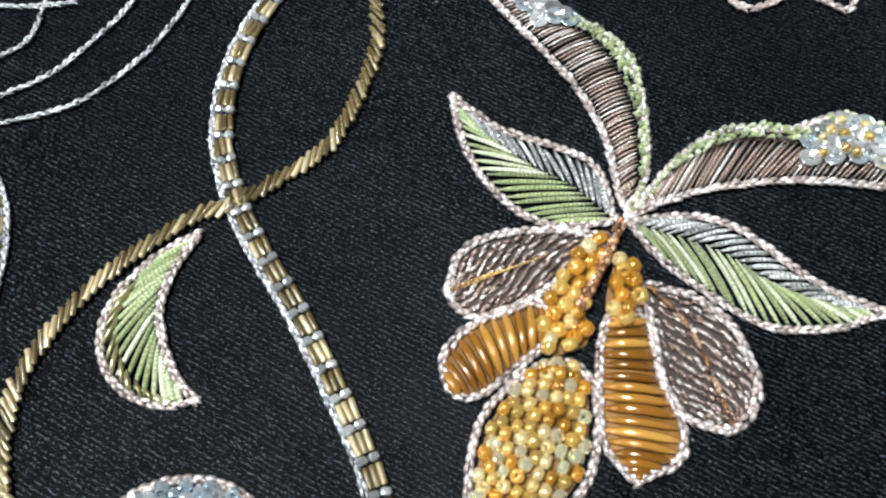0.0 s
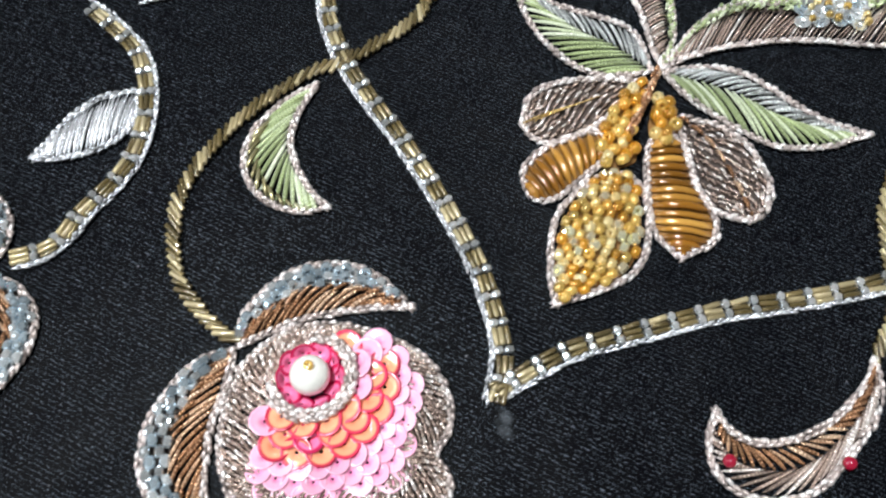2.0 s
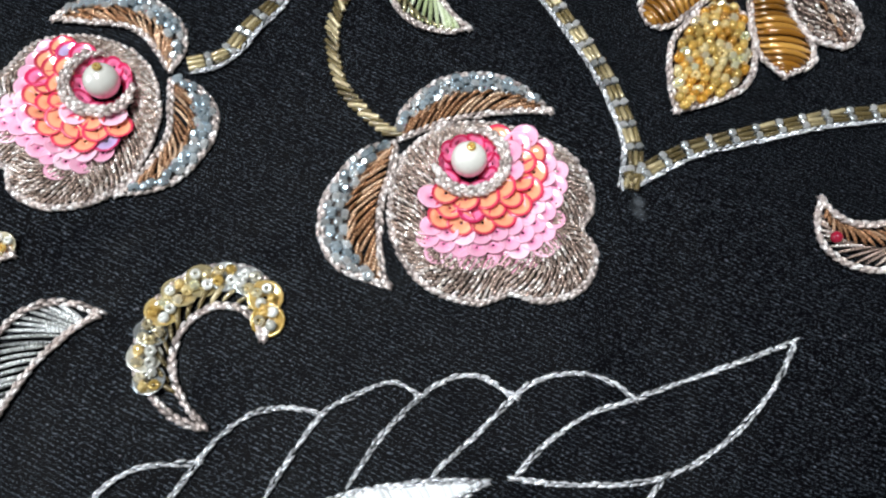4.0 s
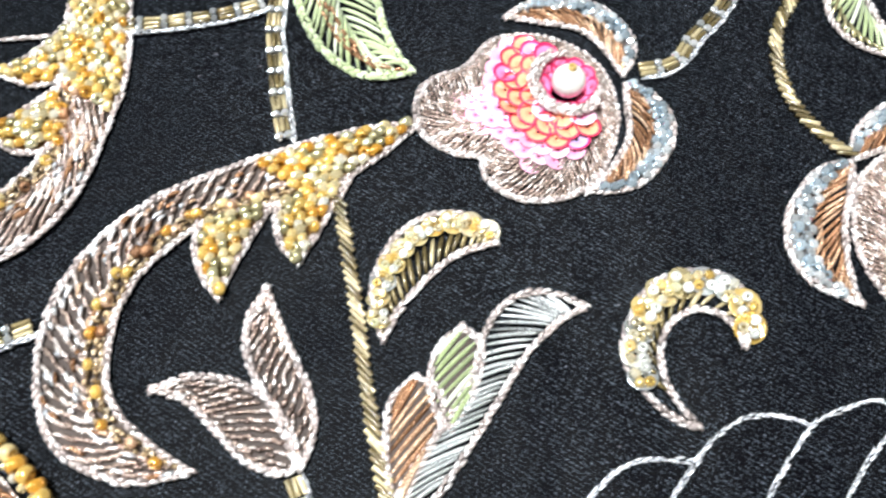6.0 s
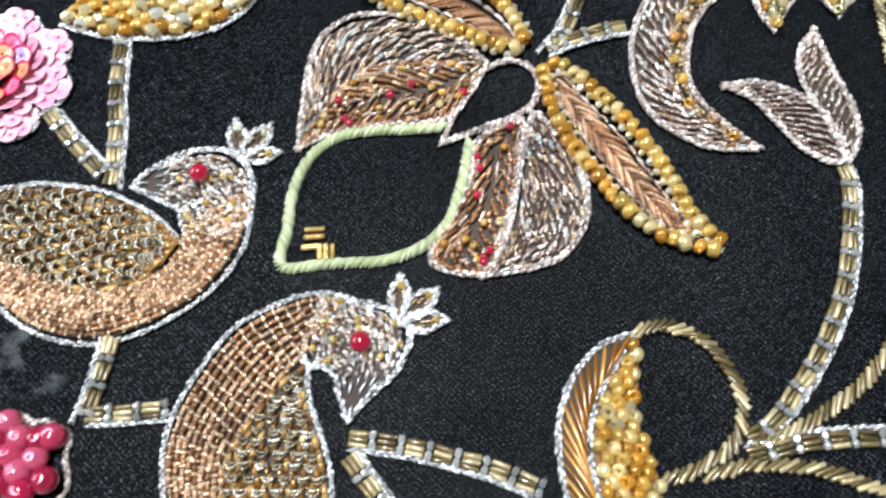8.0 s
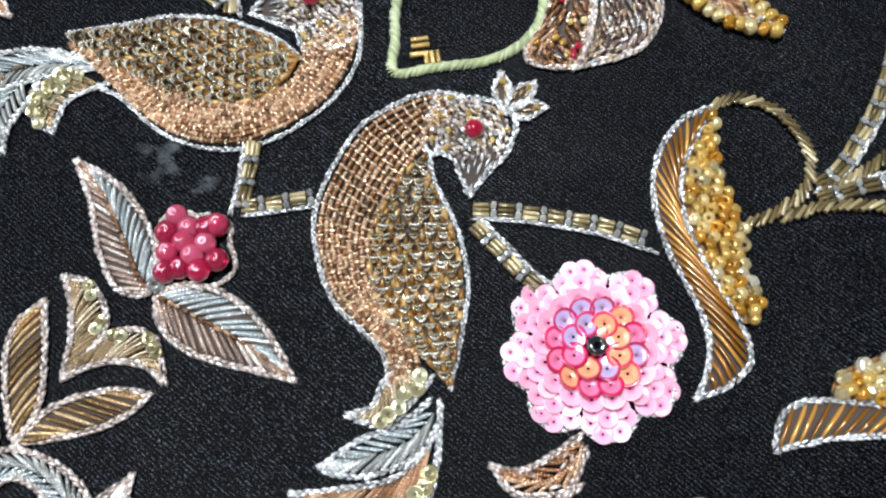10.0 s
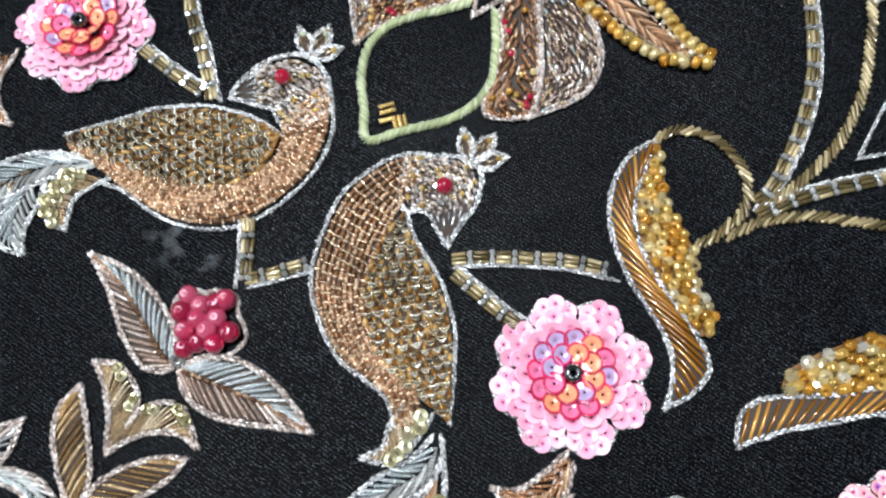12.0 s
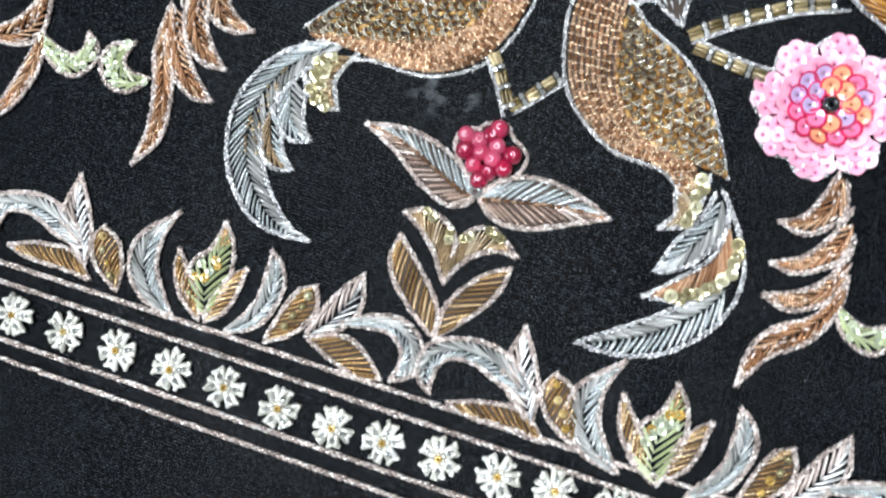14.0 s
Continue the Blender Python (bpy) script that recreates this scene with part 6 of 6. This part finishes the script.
leaf("embroidered_leaf", "heart-shaped gold leaf with olive sequins", [(-181.8, -115.5), (-179.4, -111.1), (-176.5, -108.4), (-172.5, -108.8), (-169.9, -113.5)],
     [(-181.8, -115.5), (-178.9, -113.3), (-175.7, -112.1), (-172.5, -112.1), (-169.9, -113.5)],
     [("slant", "bronze", 0.94, 0.06, 0.2, 0.55), ("beads", ["oliveseq"], dict(u0=0.02, u1=0.34, d=1.3, s0=0.4, s1=0.95, kind="sequin", z=0.3, keep=0.7))], 'rose', category="leaf")
leaf("embroidered_leaf", "copper chevron leaf of slanting threads", [(-184.8, -123.4), (-187.6, -118.4), (-189.4, -113.2), (-189, -109.7), (-187, -107.1)],
     [(-184.8, -123.4), (-183.3, -119.1), (-184.4, -114), (-185.7, -110.2), (-187, -107.1)],
     [("slant", "ochre", 0.06, 0.94, 0.3, 0.84, dict(r=0.33, pad="felt"))], 'rose', category="leaf")
leaf("embroidered_leaf", "copper chevron leaf of slanting threads", [(-184.6, -123.5), (-182, -119.1), (-177.8, -116.3), (-174.1, -115.2), (-171.2, -115.2)],
     [(-184.6, -123.5), (-180.1, -122), (-175.6, -119.9), (-172.7, -117.6), (-171.2, -115.2)],
     [("slant", "ochre", 0.06, 0.94, 0.3, 0.84, dict(r=0.33, pad="felt"))], 'rose', category="leaf")

# wave leaves
wa = thing("wave_leaf", "long wavy leaf of amber threads with a side of honey beads", "leaf", (-112, -66.1))
leaf("blade", "", [(-111.9, -65.8), (-116.2, -69.4), (-118, -75.2), (-117.2, -81.3), (-114.4, -87.1), (-110.6, -92.6), (-108.8, -97.4), (-109.7, -102.9)],
     [(-111.9, -65.8), (-113.6, -70.7), (-114.7, -76.4), (-113.6, -81.7), (-110.5, -87.1), (-106.8, -91.8), (-104.3, -96.2), (-105.1, -99.8), (-109.7, -102.9)],
     [("slant", "brownglass", 0.05, 0.95, 0.1, 1.45, dict(r=0.29, pad="felt", z=0.25))], 'silver', parent=wa)
leaf("bead_crest", "", [(-111.9, -65.8), (-113.4, -70.7), (-114.5, -76.4), (-113.4, -81.7), (-110.5, -86.7), (-107.9, -90.5), (-104.7, -93.8)],
     [(-111.9, -65.8), (-110.7, -70.4), (-110, -75.1), (-107.4, -79.5), (-105.9, -82.5), (-105.7, -86.2), (-103.3, -90.4), (-104.7, -93.8)],
     [("beads", ["honey", "amber", "honey", "amber", "goldseq"], dict(u0=0.05, u1=1.0, d=1.5))], None, parent=wa)
wb = thing("wave_leaf", "long wavy leaf of amber threads with a top of honey beads", "leaf", (-100.5, -107))
leaf("blade", "", [(-100.7, -107.1), (-95.3, -104.7), (-88.8, -102.9), (-81.1, -101), (-72.5, -101.8)],
     [(-100.7, -107.1), (-99.9, -102.4), (-96.1, -100.4), (-88.8, -99.5), (-81, -98.1), (-72.5, -101.8)],
     [("slant", "brownglass", 0.05, 0.95, 0.22, 1.0, dict(r=0.28, pad="felt", z=0.25))], 'silver', parent=wb)
leaf("bead_crest", "", [(-95.1, -100), (-92.1, -99.6), (-86.8, -99), (-81, -97.9), (-73.1, -100.5)],
     [(-95.1, -100), (-93.8, -96.5), (-88.2, -93.2), (-80.9, -91.2), (-73.1, -100.5)],
     [("beads", ["honey", "amber", "honey", "amber", "goldseq"], dict(u0=0.0, u1=1.0, d=1.7))], None, parent=wb)
twisted_stem("dark gold bugle stem curling over a wave leaf", [(-112.4, -65.9), (-108.5, -64.1), (-104.1, -65), (-100.3, -68.6), (-99.3, -72.8), (-100.2, -75.9), (-103.5, -79.1), (-106.8, -81.4)], 1, 0.62)
beaded_stem("bronze bugle and clear bead stem fanning to the side", [(-98.2, -75.8), (-93.7, -73.3), (-88.8, -71.3), (-84, -69.8), (-78.2, -68.1)], 1)
twisted_stem("dark gold bugle stem fanning to the side", [(-101.9, -79.2), (-97.8, -77), (-91.4, -75.5), (-84.3, -75.8), (-78.7, -76.3)], 1, 0.62)
leaf("embroidered_leaf", "gold sequin curl edged in silver", [(-105.6, -114.7), (-107.1, -114.2), (-110.5, -116.5), (-111.5, -120.5), (-109.5, -124.6), (-106.2, -126.7), (-99.3, -126.5), (-90, -122.3)],
     [(-105.6, -114.7), (-106.7, -115.8), (-107.2, -118.7), (-106.1, -121.8), (-103.5, -123.3), (-99.4, -124.1), (-95, -123.5), (-90, -122.3)],
     [("lumps", dict(u=0.32, r=1.6, s0=0.05, s1=0.62)), ("slant", "olive", 0.85, 0.5, 0.03, 1.6, dict(r=0.28, s0=0.1, s1=0.9))], 'silver', category="leaf")

# feathered vines
va = thing("feathered_vine", "copper feathered leaf hanging under a sequin flower", "vine", (-121.6, -109.8), "feathered vines")
leaf("leaflet", "", [(-121.7, -109.4), (-124.8, -112.6), (-128, -114.9), (-131, -115)],
     [(-121, -110.8), (-122.2, -115.5), (-125.3, -117.1), (-128.5, -117.3), (-131, -115)],
     [("feather", "copper", "copper", 0.5), ("brick", "rose", dict(pitch=0.7, length=1.2, r=0.2, keep=0.3, z=0.25, wild=0.15))], 'rose', parent=va)
leaf("leaflet", "", [(-120.8, -115), (-124.7, -118.4), (-129, -120.6), (-133.3, -120.7)],
     [(-121.3, -119), (-123.8, -121.9), (-127.9, -122.8), (-131, -122.5), (-133.3, -120.7)],
     [("feather", "copper", "copper", 0.5), ("brick", "rose", dict(pitch=0.7, length=1.2, r=0.2, keep=0.3, z=0.25, wild=0.15))], 'rose', parent=va)
leaf("leaflet", "", [(-121.8, -120.6), (-125.7, -124), (-129.9, -125.4), (-135.2, -125.1)],
     [(-123.1, -124.5), (-126.3, -127.2), (-130.4, -128.1), (-133.1, -127.4), (-135.2, -125.1)],
     [("feather", "copper", "copper", 0.5), ("brick", "rose", dict(pitch=0.7, length=1.2, r=0.2, keep=0.3, z=0.25, wild=0.15))], 'rose', parent=va)
leaf("leaflet", "", [(-123.6, -125.2), (-129, -129.3), (-134.7, -130), (-138.8, -132.7), (-141.4, -137.3)],
     [(-123.6, -125.2), (-125.9, -129.4), (-130.4, -132.8), (-136.2, -134.1), (-141.4, -137.3)],
     [("feather", "copper", "copper", 0.5), ("brick", "rose", dict(pitch=0.7, length=1.2, r=0.2, keep=0.3, z=0.25, wild=0.15))], 'rose', parent=va)
vb = thing("feathered_vine", "copper feathered leaf beside a sequin flower", "vine", (-206.6, -58.8), "feathered vines")
leaf("leaflet", "", [(-209.4, -59.7), (-212, -65.8), (-209.2, -69.6), (-205.4, -70.5)],
     [(-206.6, -58.5), (-208.2, -63.1), (-207.9, -66.8), (-205.4, -70.5)],
     [("feather", "copper", "copper", 0.5), ("brick", "rose", dict(pitch=0.7, length=1.2, r=0.2, keep=0.3, z=0.25, wild=0.15))], 'rose', parent=vb)
leaf("leaflet", "", [(-214.6, -61), (-216.8, -68.5), (-214.5, -73.7), (-211.1, -75.6)],
     [(-209.4, -59.5), (-212.3, -65.8), (-212.6, -70.5), (-211.1, -75.6)],
     [("feather", "copper", "copper", 0.5), ("brick", "rose", dict(pitch=0.7, length=1.2, r=0.2, keep=0.3, z=0.25, wild=0.15))], 'rose', parent=vb)
leaf("leaflet", "", [(-219.9, -66.1), (-220.2, -73.2), (-217.4, -78.8), (-214.2, -80.1)],
     [(-215, -61.5), (-216.7, -69.5), (-216, -75.1), (-214.2, -80.1)],
     [("feather", "copper", "copper", 0.5), ("brick", "rose", dict(pitch=0.7, length=1.2, r=0.2, keep=0.3, z=0.25, wild=0.15))], 'rose', parent=vb)
leaf("leaflet", "", [(-217.8, -62.8), (-222, -69.4), (-223.3, -75.9), (-225.5, -82.3), (-229.1, -87.5)],
     [(-217.8, -62.8), (-219.2, -70.4), (-220.4, -76.9), (-223.5, -84.2), (-229.1, -87.5)],
     [("feather", "copper", "copper", 0.5), ("brick", "rose", dict(pitch=0.7, length=1.2, r=0.2, keep=0.3, z=0.25, wild=0.15))], 'rose', parent=vb)
leaf("embroidered_leaf", "mint sequin curl beside a vine", [(-223.9, -74.5), (-227.7, -75.8), (-231.4, -73.9), (-231.8, -70), (-229.3, -67.6), (-225.4, -68.2)],
     [(-223.9, -74.5), (-226.7, -72.9), (-227.7, -71.3), (-227.5, -69.9), (-226.5, -69), (-225.4, -68.2)],
     [("feather", "mint", "green", 0.5), ("beads", ["mintseq"], dict(d=1.2, kind="sequin", z=0.3, keep=0.35))], 'rose', category="leaf")
leaf("embroidered_leaf", "mint sequin curl beside a vine", [(-241.5, -63.1), (-240.7, -68.1), (-237.1, -71.2), (-233.3, -70.1), (-231.9, -67.5), (-233, -64.9)],
     [(-241.5, -63.1), (-238.4, -66.6), (-236.5, -67.8), (-234.6, -67.4), (-233.7, -66.2), (-233, -64.9)],
     [("feather", "mint", "green", 0.5), ("beads", ["mintseq"], dict(d=1.2, kind="sequin", z=0.3, keep=0.35))], 'rose', category="leaf")
leaf("embroidered_leaf", "mint sequin curl beside a vine", [(-125.7, -128.2), (-125.7, -132.3), (-123.1, -135.6), (-120.2, -135.6), (-116.6, -133.8)],
     [(-125.7, -128.2), (-123.8, -130.9), (-121.8, -132.5), (-119.6, -132.5), (-116.6, -133.8)],
     [("feather", "mint", "green", 0.5), ("beads", ["mintseq"], dict(d=1.2, kind="sequin", z=0.3, keep=0.35))], 'rose', category="leaf")
vc = thing("feathered_vine", "copper feathered leaf at the cloth's side", "vine", (-241, -63.2), "feathered vines")
leaf("leaflet", "", [(-253.2, -60.5), (-246.7, -60), (-242.2, -58.1), (-237.4, -54.3)],
     [(-253.2, -60.5), (-245.3, -64.2), (-240.8, -62.2), (-237.4, -54.3)],
     [("feather", "copper", "copper", 0.5), ("brick", "rose", dict(pitch=0.7, length=1.2, r=0.2, keep=0.3, z=0.25, wild=0.15))], 'rose', parent=vc)
leaf("leaflet", "", [(-240.8, -62.2), (-245.9, -68), (-250.9, -72.8), (-257.9, -76.2)],
     [(-240.8, -62.2), (-242.9, -68.6), (-249.1, -74.1), (-257.9, -76.2)],
     [("feather", "copper", "copper", 0.5), ("brick", "rose", dict(pitch=0.7, length=1.2, r=0.2, keep=0.3, z=0.25, wild=0.15))], 'rose', parent=vc)
leaf("embroidered_leaf", "curl of gold beads", [(-234.3, -38.4), (-234.7, -44.5), (-231.5, -50.7), (-227.7, -54.8), (-223.2, -55.9), (-219, -53.6), (-218.8, -49.6), (-222, -47.5)],
     [(-234.3, -38.4), (-230.7, -43.7), (-228.9, -48.8), (-226.5, -51.7), (-223.5, -52.5), (-221.8, -51), (-221.6, -49.5), (-222, -47.5)],
     [("string", ["honey", "goldseq"], 0.3, dict(d=2.0)), ("string", ["honey", "cream"], 0.68, dict(d=1.7))], 'silver', category="leaf")
leaf("embroidered_leaf", "curl of gold beads", [(-243, -46.3), (-238.8, -47.6), (-234.8, -48.1), (-231.5, -45.7)],
     [(-243.3, -44.2), (-239.3, -43.4), (-235.3, -43.5), (-231.5, -45.7)],
     [("string", ["honey", "goldseq"], 0.3, dict(d=2.0)), ("string", ["honey", "cream"], 0.68, dict(d=1.7))], 'silver', category="leaf")

# border
chain_line("straight rose silver chain stitch line of the border", [(-295.6, -79.3), (-246.4, -103.7), (-197.2, -128.2), (-148.0, -152.6), (-98.8, -177.1)], "rose", 0.24)
chain_line("straight rose silver chain stitch line of the border", [(-296.0, -82.3), (-248.0, -106.4), (-200.0, -130.5), (-152.0, -154.6), (-104.0, -178.7)], "rose", 0.24)
chain_line("straight rose silver chain stitch line of the border", [(-297.7, -91.9), (-256.0, -112.7), (-214.2, -133.5), (-172.5, -154.3), (-130.8, -175.0)], "rose", 0.24)
chain_line("straight rose silver chain stitch line of the border", [(-298.1, -95.0), (-258.9, -114.7), (-219.7, -134.4), (-180.5, -154.1), (-141.3, -173.9)], "rose", 0.24)
BORDER_FLOWERS = [(-253.9, -108.6), (-245.2, -112.8), (-236.6, -117.3), (-227.9, -121.8), (-219.3, -126.0), (-211.0, -130.6), (-202.8, -134.9), (-195.2, -138.3), (-186.9, -141.9), (-178.4, -145.8), (-170.2, -149.1)]
BORDER_FLOWERS += [(-253.90 - k * 8.37, -108.60 - k * -4.05) for k in (1, 2, 3, 4, 5)]
BORDER_FLOWERS += [(-170.20 + k * 8.37, -149.10 + k * -4.05) for k in (1, 2, 3, 4, 5, 6)]


def border_flower(at):
    """A small flower: six petals of paired fat bugles round a bead centre."""
    root = thing("border_flower", "small cream beaded flower between the border lines", "flower", at, "border flowers")
    c = np.array(at)
    first = RNG.uniform(0, 6)
    for i in range(6):
        q = first + 2 * math.pi * i / 6 + RNG.normal(0, 0.08)
        w, s = np.array([math.cos(q), math.sin(q)]), np.array([-math.sin(q), math.cos(q)])
        for k in (-1, 1):
            piece("bugle", "cream_white", root, c + 2.0 * w + 0.5 * k * s, 0.6 + RNG.uniform(0, 0.2), (1.15, 0.52), q + 0.18 * k + RNG.normal(0, 0.15), RNG.normal(0.1, 0.12))
            piece("bugle", "cream_white", root, c + (2.95 + RNG.normal(0, 0.12)) * w + 0.55 * k * s, 0.7, (0.62, 0.4), q + 1.3 * k + RNG.normal(0, 0.2), RNG.normal(0, 0.15))
        piece("bead", "clear", root, c + 1.9 * w, 1.15, 0.5, q, RNG.normal(0, 0.5))
        piece("bead", "cream_white", root, c + 0.95 * w, 1.1, 0.55, q, 1.2)
    piece("bead", "honey", root, c, 1.3, 0.62)
    return root


for at in BORDER_FLOWERS:
    border_flower(at)



def border_leaves(shifts):
    """One repeat of the fan of leaves that stands on the border."""
    def moved(n, pts):
        return [(x + shifts[n][0], y + shifts[n][1]) for x, y in pts]

    leaf("border_leaf", "mint and gold tulip leaf on the border", moved(0, [(-220.8, -114.3), (-223.8, -109.2), (-221.1, -105), (-218, -103.7), (-214.8, -100.1)]), moved(0, [(-220.8, -114.3), (-216.7, -110.4), (-214.9, -107), (-214.1, -103.4), (-214.8, -100.1)]),
         [("feather", "mint", "green", 0.5, dict(s1=0.8)), ("slant", "ochre", 0.1, 0.9, 0.1, 0.6, dict(s0=0.72)), ("beads", ["mintseq", "honey"], dict(u0=0.2, u1=0.8, d=1.3, s0=0.4, s1=0.75, kind="sequin", z=0.4, keep=0.5))], "rose", group="border leaves")
    leaf("border_leaf", "copper side leaf of a tulip on the border", moved(1, [(-222.3, -114.8), (-224.6, -110), (-224.6, -106.2), (-223.3, -102.9)]), moved(1, [(-222.3, -114.8), (-221.6, -110.5), (-222.4, -106.6), (-223.3, -102.9)]),
         [("slant", "ochre", 0.06, 0.94, 0.36, 0.76, dict(r=0.3, pad="felt"))], "rose", group="border leaves")
    leaf("border_leaf", "copper side leaf of a tulip on the border", moved(2, [(-221.4, -115.1), (-218.7, -110.9), (-215.4, -108.7), (-212.7, -108.1)]), moved(2, [(-221.4, -115.1), (-217.8, -114.3), (-215, -111.6), (-212.7, -108.1)]),
         [("slant", "ochre", 0.06, 0.94, 0.36, 0.76, dict(r=0.3, pad="felt"))], "rose", group="border leaves")
    leaf("border_leaf", "curved silver leaf on the border", moved(3, [(-226.5, -113.4), (-230.9, -109.8), (-232.6, -104.9), (-230.2, -99.7), (-222.5, -97.1)]), moved(3, [(-226.5, -113.4), (-227.3, -109.5), (-227.7, -104.8), (-225.8, -100.4), (-222.5, -97.1)]),
         [("feather", "steel", "blue", 0.5, dict(r=0.28, pitch=0.74))], "rose", group="border leaves")
    leaf("border_leaf", "oval olive sequin leaf on the border", moved(4, [(-235.5, -107.7), (-238.3, -102.9), (-238.1, -98.7), (-235.6, -97)]), moved(4, [(-235.5, -107.7), (-233.6, -103.8), (-233.7, -99.5), (-235.6, -97)]),
         [("slant", "ochre", 0.06, 0.94, 0.36, 0.76, dict(r=0.3, pad="felt")), ("beads", ["oliveseq", "honey"], dict(u0=0.4, u1=0.6, d=1.25, s0=0.15, s1=0.9, z=0.35, pack=1.5))], "rose", group="border leaves")
    leaf("border_leaf", "pointed rose silver leaf on the border", moved(5, [(-240.3, -102.6), (-242.8, -96.5), (-242.5, -92.7), (-238.3, -87.8)]), moved(5, [(-240.3, -102.6), (-238.3, -98.2), (-237.8, -93.6), (-238.3, -87.8)]),
         [("feather", "rose", "silver", 0.5)], "rose", group="border leaves")
    leaf("border_leaf", "copper leaf lying along the border", moved(6, [(-239.7, -105.1), (-244.3, -102.4), (-250.1, -99.5), (-253, -96.8)]), moved(6, [(-239.7, -105.1), (-241.9, -100), (-247.7, -97.5), (-253, -96.8)]),
         [("slant", "ochre", 0.06, 0.94, 0.36, 0.76, dict(r=0.3, pad="felt"))], "rose", group="border leaves")
    leaf("border_leaf", "arched silver leaf on the border", moved(7, [(-239.8, -99.8), (-241, -94.4), (-245.9, -89.7), (-253.5, -88.3), (-257.3, -91.9), (-255.8, -96)]), moved(7, [(-239.8, -99.8), (-244.4, -96.6), (-247.9, -92.7), (-251.9, -91.2), (-254.3, -93), (-255.8, -96)]),
         [("feather", "steel", "blue", 0.5, dict(r=0.28, pitch=0.74))], "rose", group="border leaves")
    leaf("border_leaf", "curved silver leaf on the border", moved(8, [(-218.4, -117.4), (-212.4, -113.8), (-209.8, -109.7), (-207.9, -105.9)]), moved(8, [(-218.4, -117.4), (-212.1, -117.1), (-207.5, -112.8), (-206.6, -108.9), (-207.9, -105.9)]),
         [("feather", "steel", "blue", 0.5, dict(r=0.28, pitch=0.74))], "rose", group="border leaves")
    leaf("border_leaf", "oval olive sequin leaf on the border", moved(9, [(-212, -119.8), (-208, -115.5), (-204.7, -112.8), (-201.8, -112.7)]), moved(9, [(-212, -119.8), (-206.7, -119.3), (-202.4, -116.4), (-201.8, -112.7)]),
         [("slant", "ochre", 0.06, 0.94, 0.36, 0.76, dict(r=0.3, pad="felt")), ("beads", ["oliveseq", "honey"], dict(u0=0.4, u1=0.6, d=1.25, s0=0.15, s1=0.9, z=0.35, pack=1.5))], "rose", group="border leaves")
    leaf("border_leaf", "pointed rose silver leaf on the border", moved(10, [(-205, -120), (-201.5, -116.5), (-197.3, -113.6), (-193.8, -112.2)]), moved(10, [(-205, -120), (-199.3, -120), (-195.1, -117.1), (-193.8, -112.2)]),
         [("feather", "rose", "silver", 0.5)], "rose", group="border leaves")
    leaf("border_leaf", "copper leaf lying along the border", moved(11, [(-204.6, -120.6), (-201.1, -124.7), (-197.8, -127.5), (-194.2, -128.5)]), moved(11, [(-204.6, -120.6), (-198.6, -121.1), (-195.5, -124.7), (-194.2, -128.5)]),
         [("slant", "ochre", 0.06, 0.94, 0.36, 0.76, dict(r=0.3, pad="felt"))], "rose", group="border leaves")
    leaf("border_leaf", "arched silver leaf on the border", moved(12, [(-199.2, -118.9), (-193.6, -118.6), (-188.4, -120.5), (-186.5, -125.2), (-188.9, -128.8), (-192.6, -128.9)]), moved(12, [(-199.2, -118.9), (-194.8, -120.3), (-191.3, -121.8), (-190, -124.7), (-190.9, -127.2), (-192.6, -128.9)]),
         [("feather", "steel", "blue", 0.5, dict(r=0.28, pitch=0.74))], "rose", group="border leaves")
NEXT = [(65.3, -36.1), (65.7, -33.6), (66.9, -34.5), (65.8, -34.6), (68.7, -35.0), (68.0, -36.5), (69.0, -36.9), (68.9, -35.8)] + [(66.7, -35.2)] * 5
border_leaves([(0, 0)] * 13)
border_leaves(NEXT)
border_leaves([(-x, -y) for x, y in NEXT])
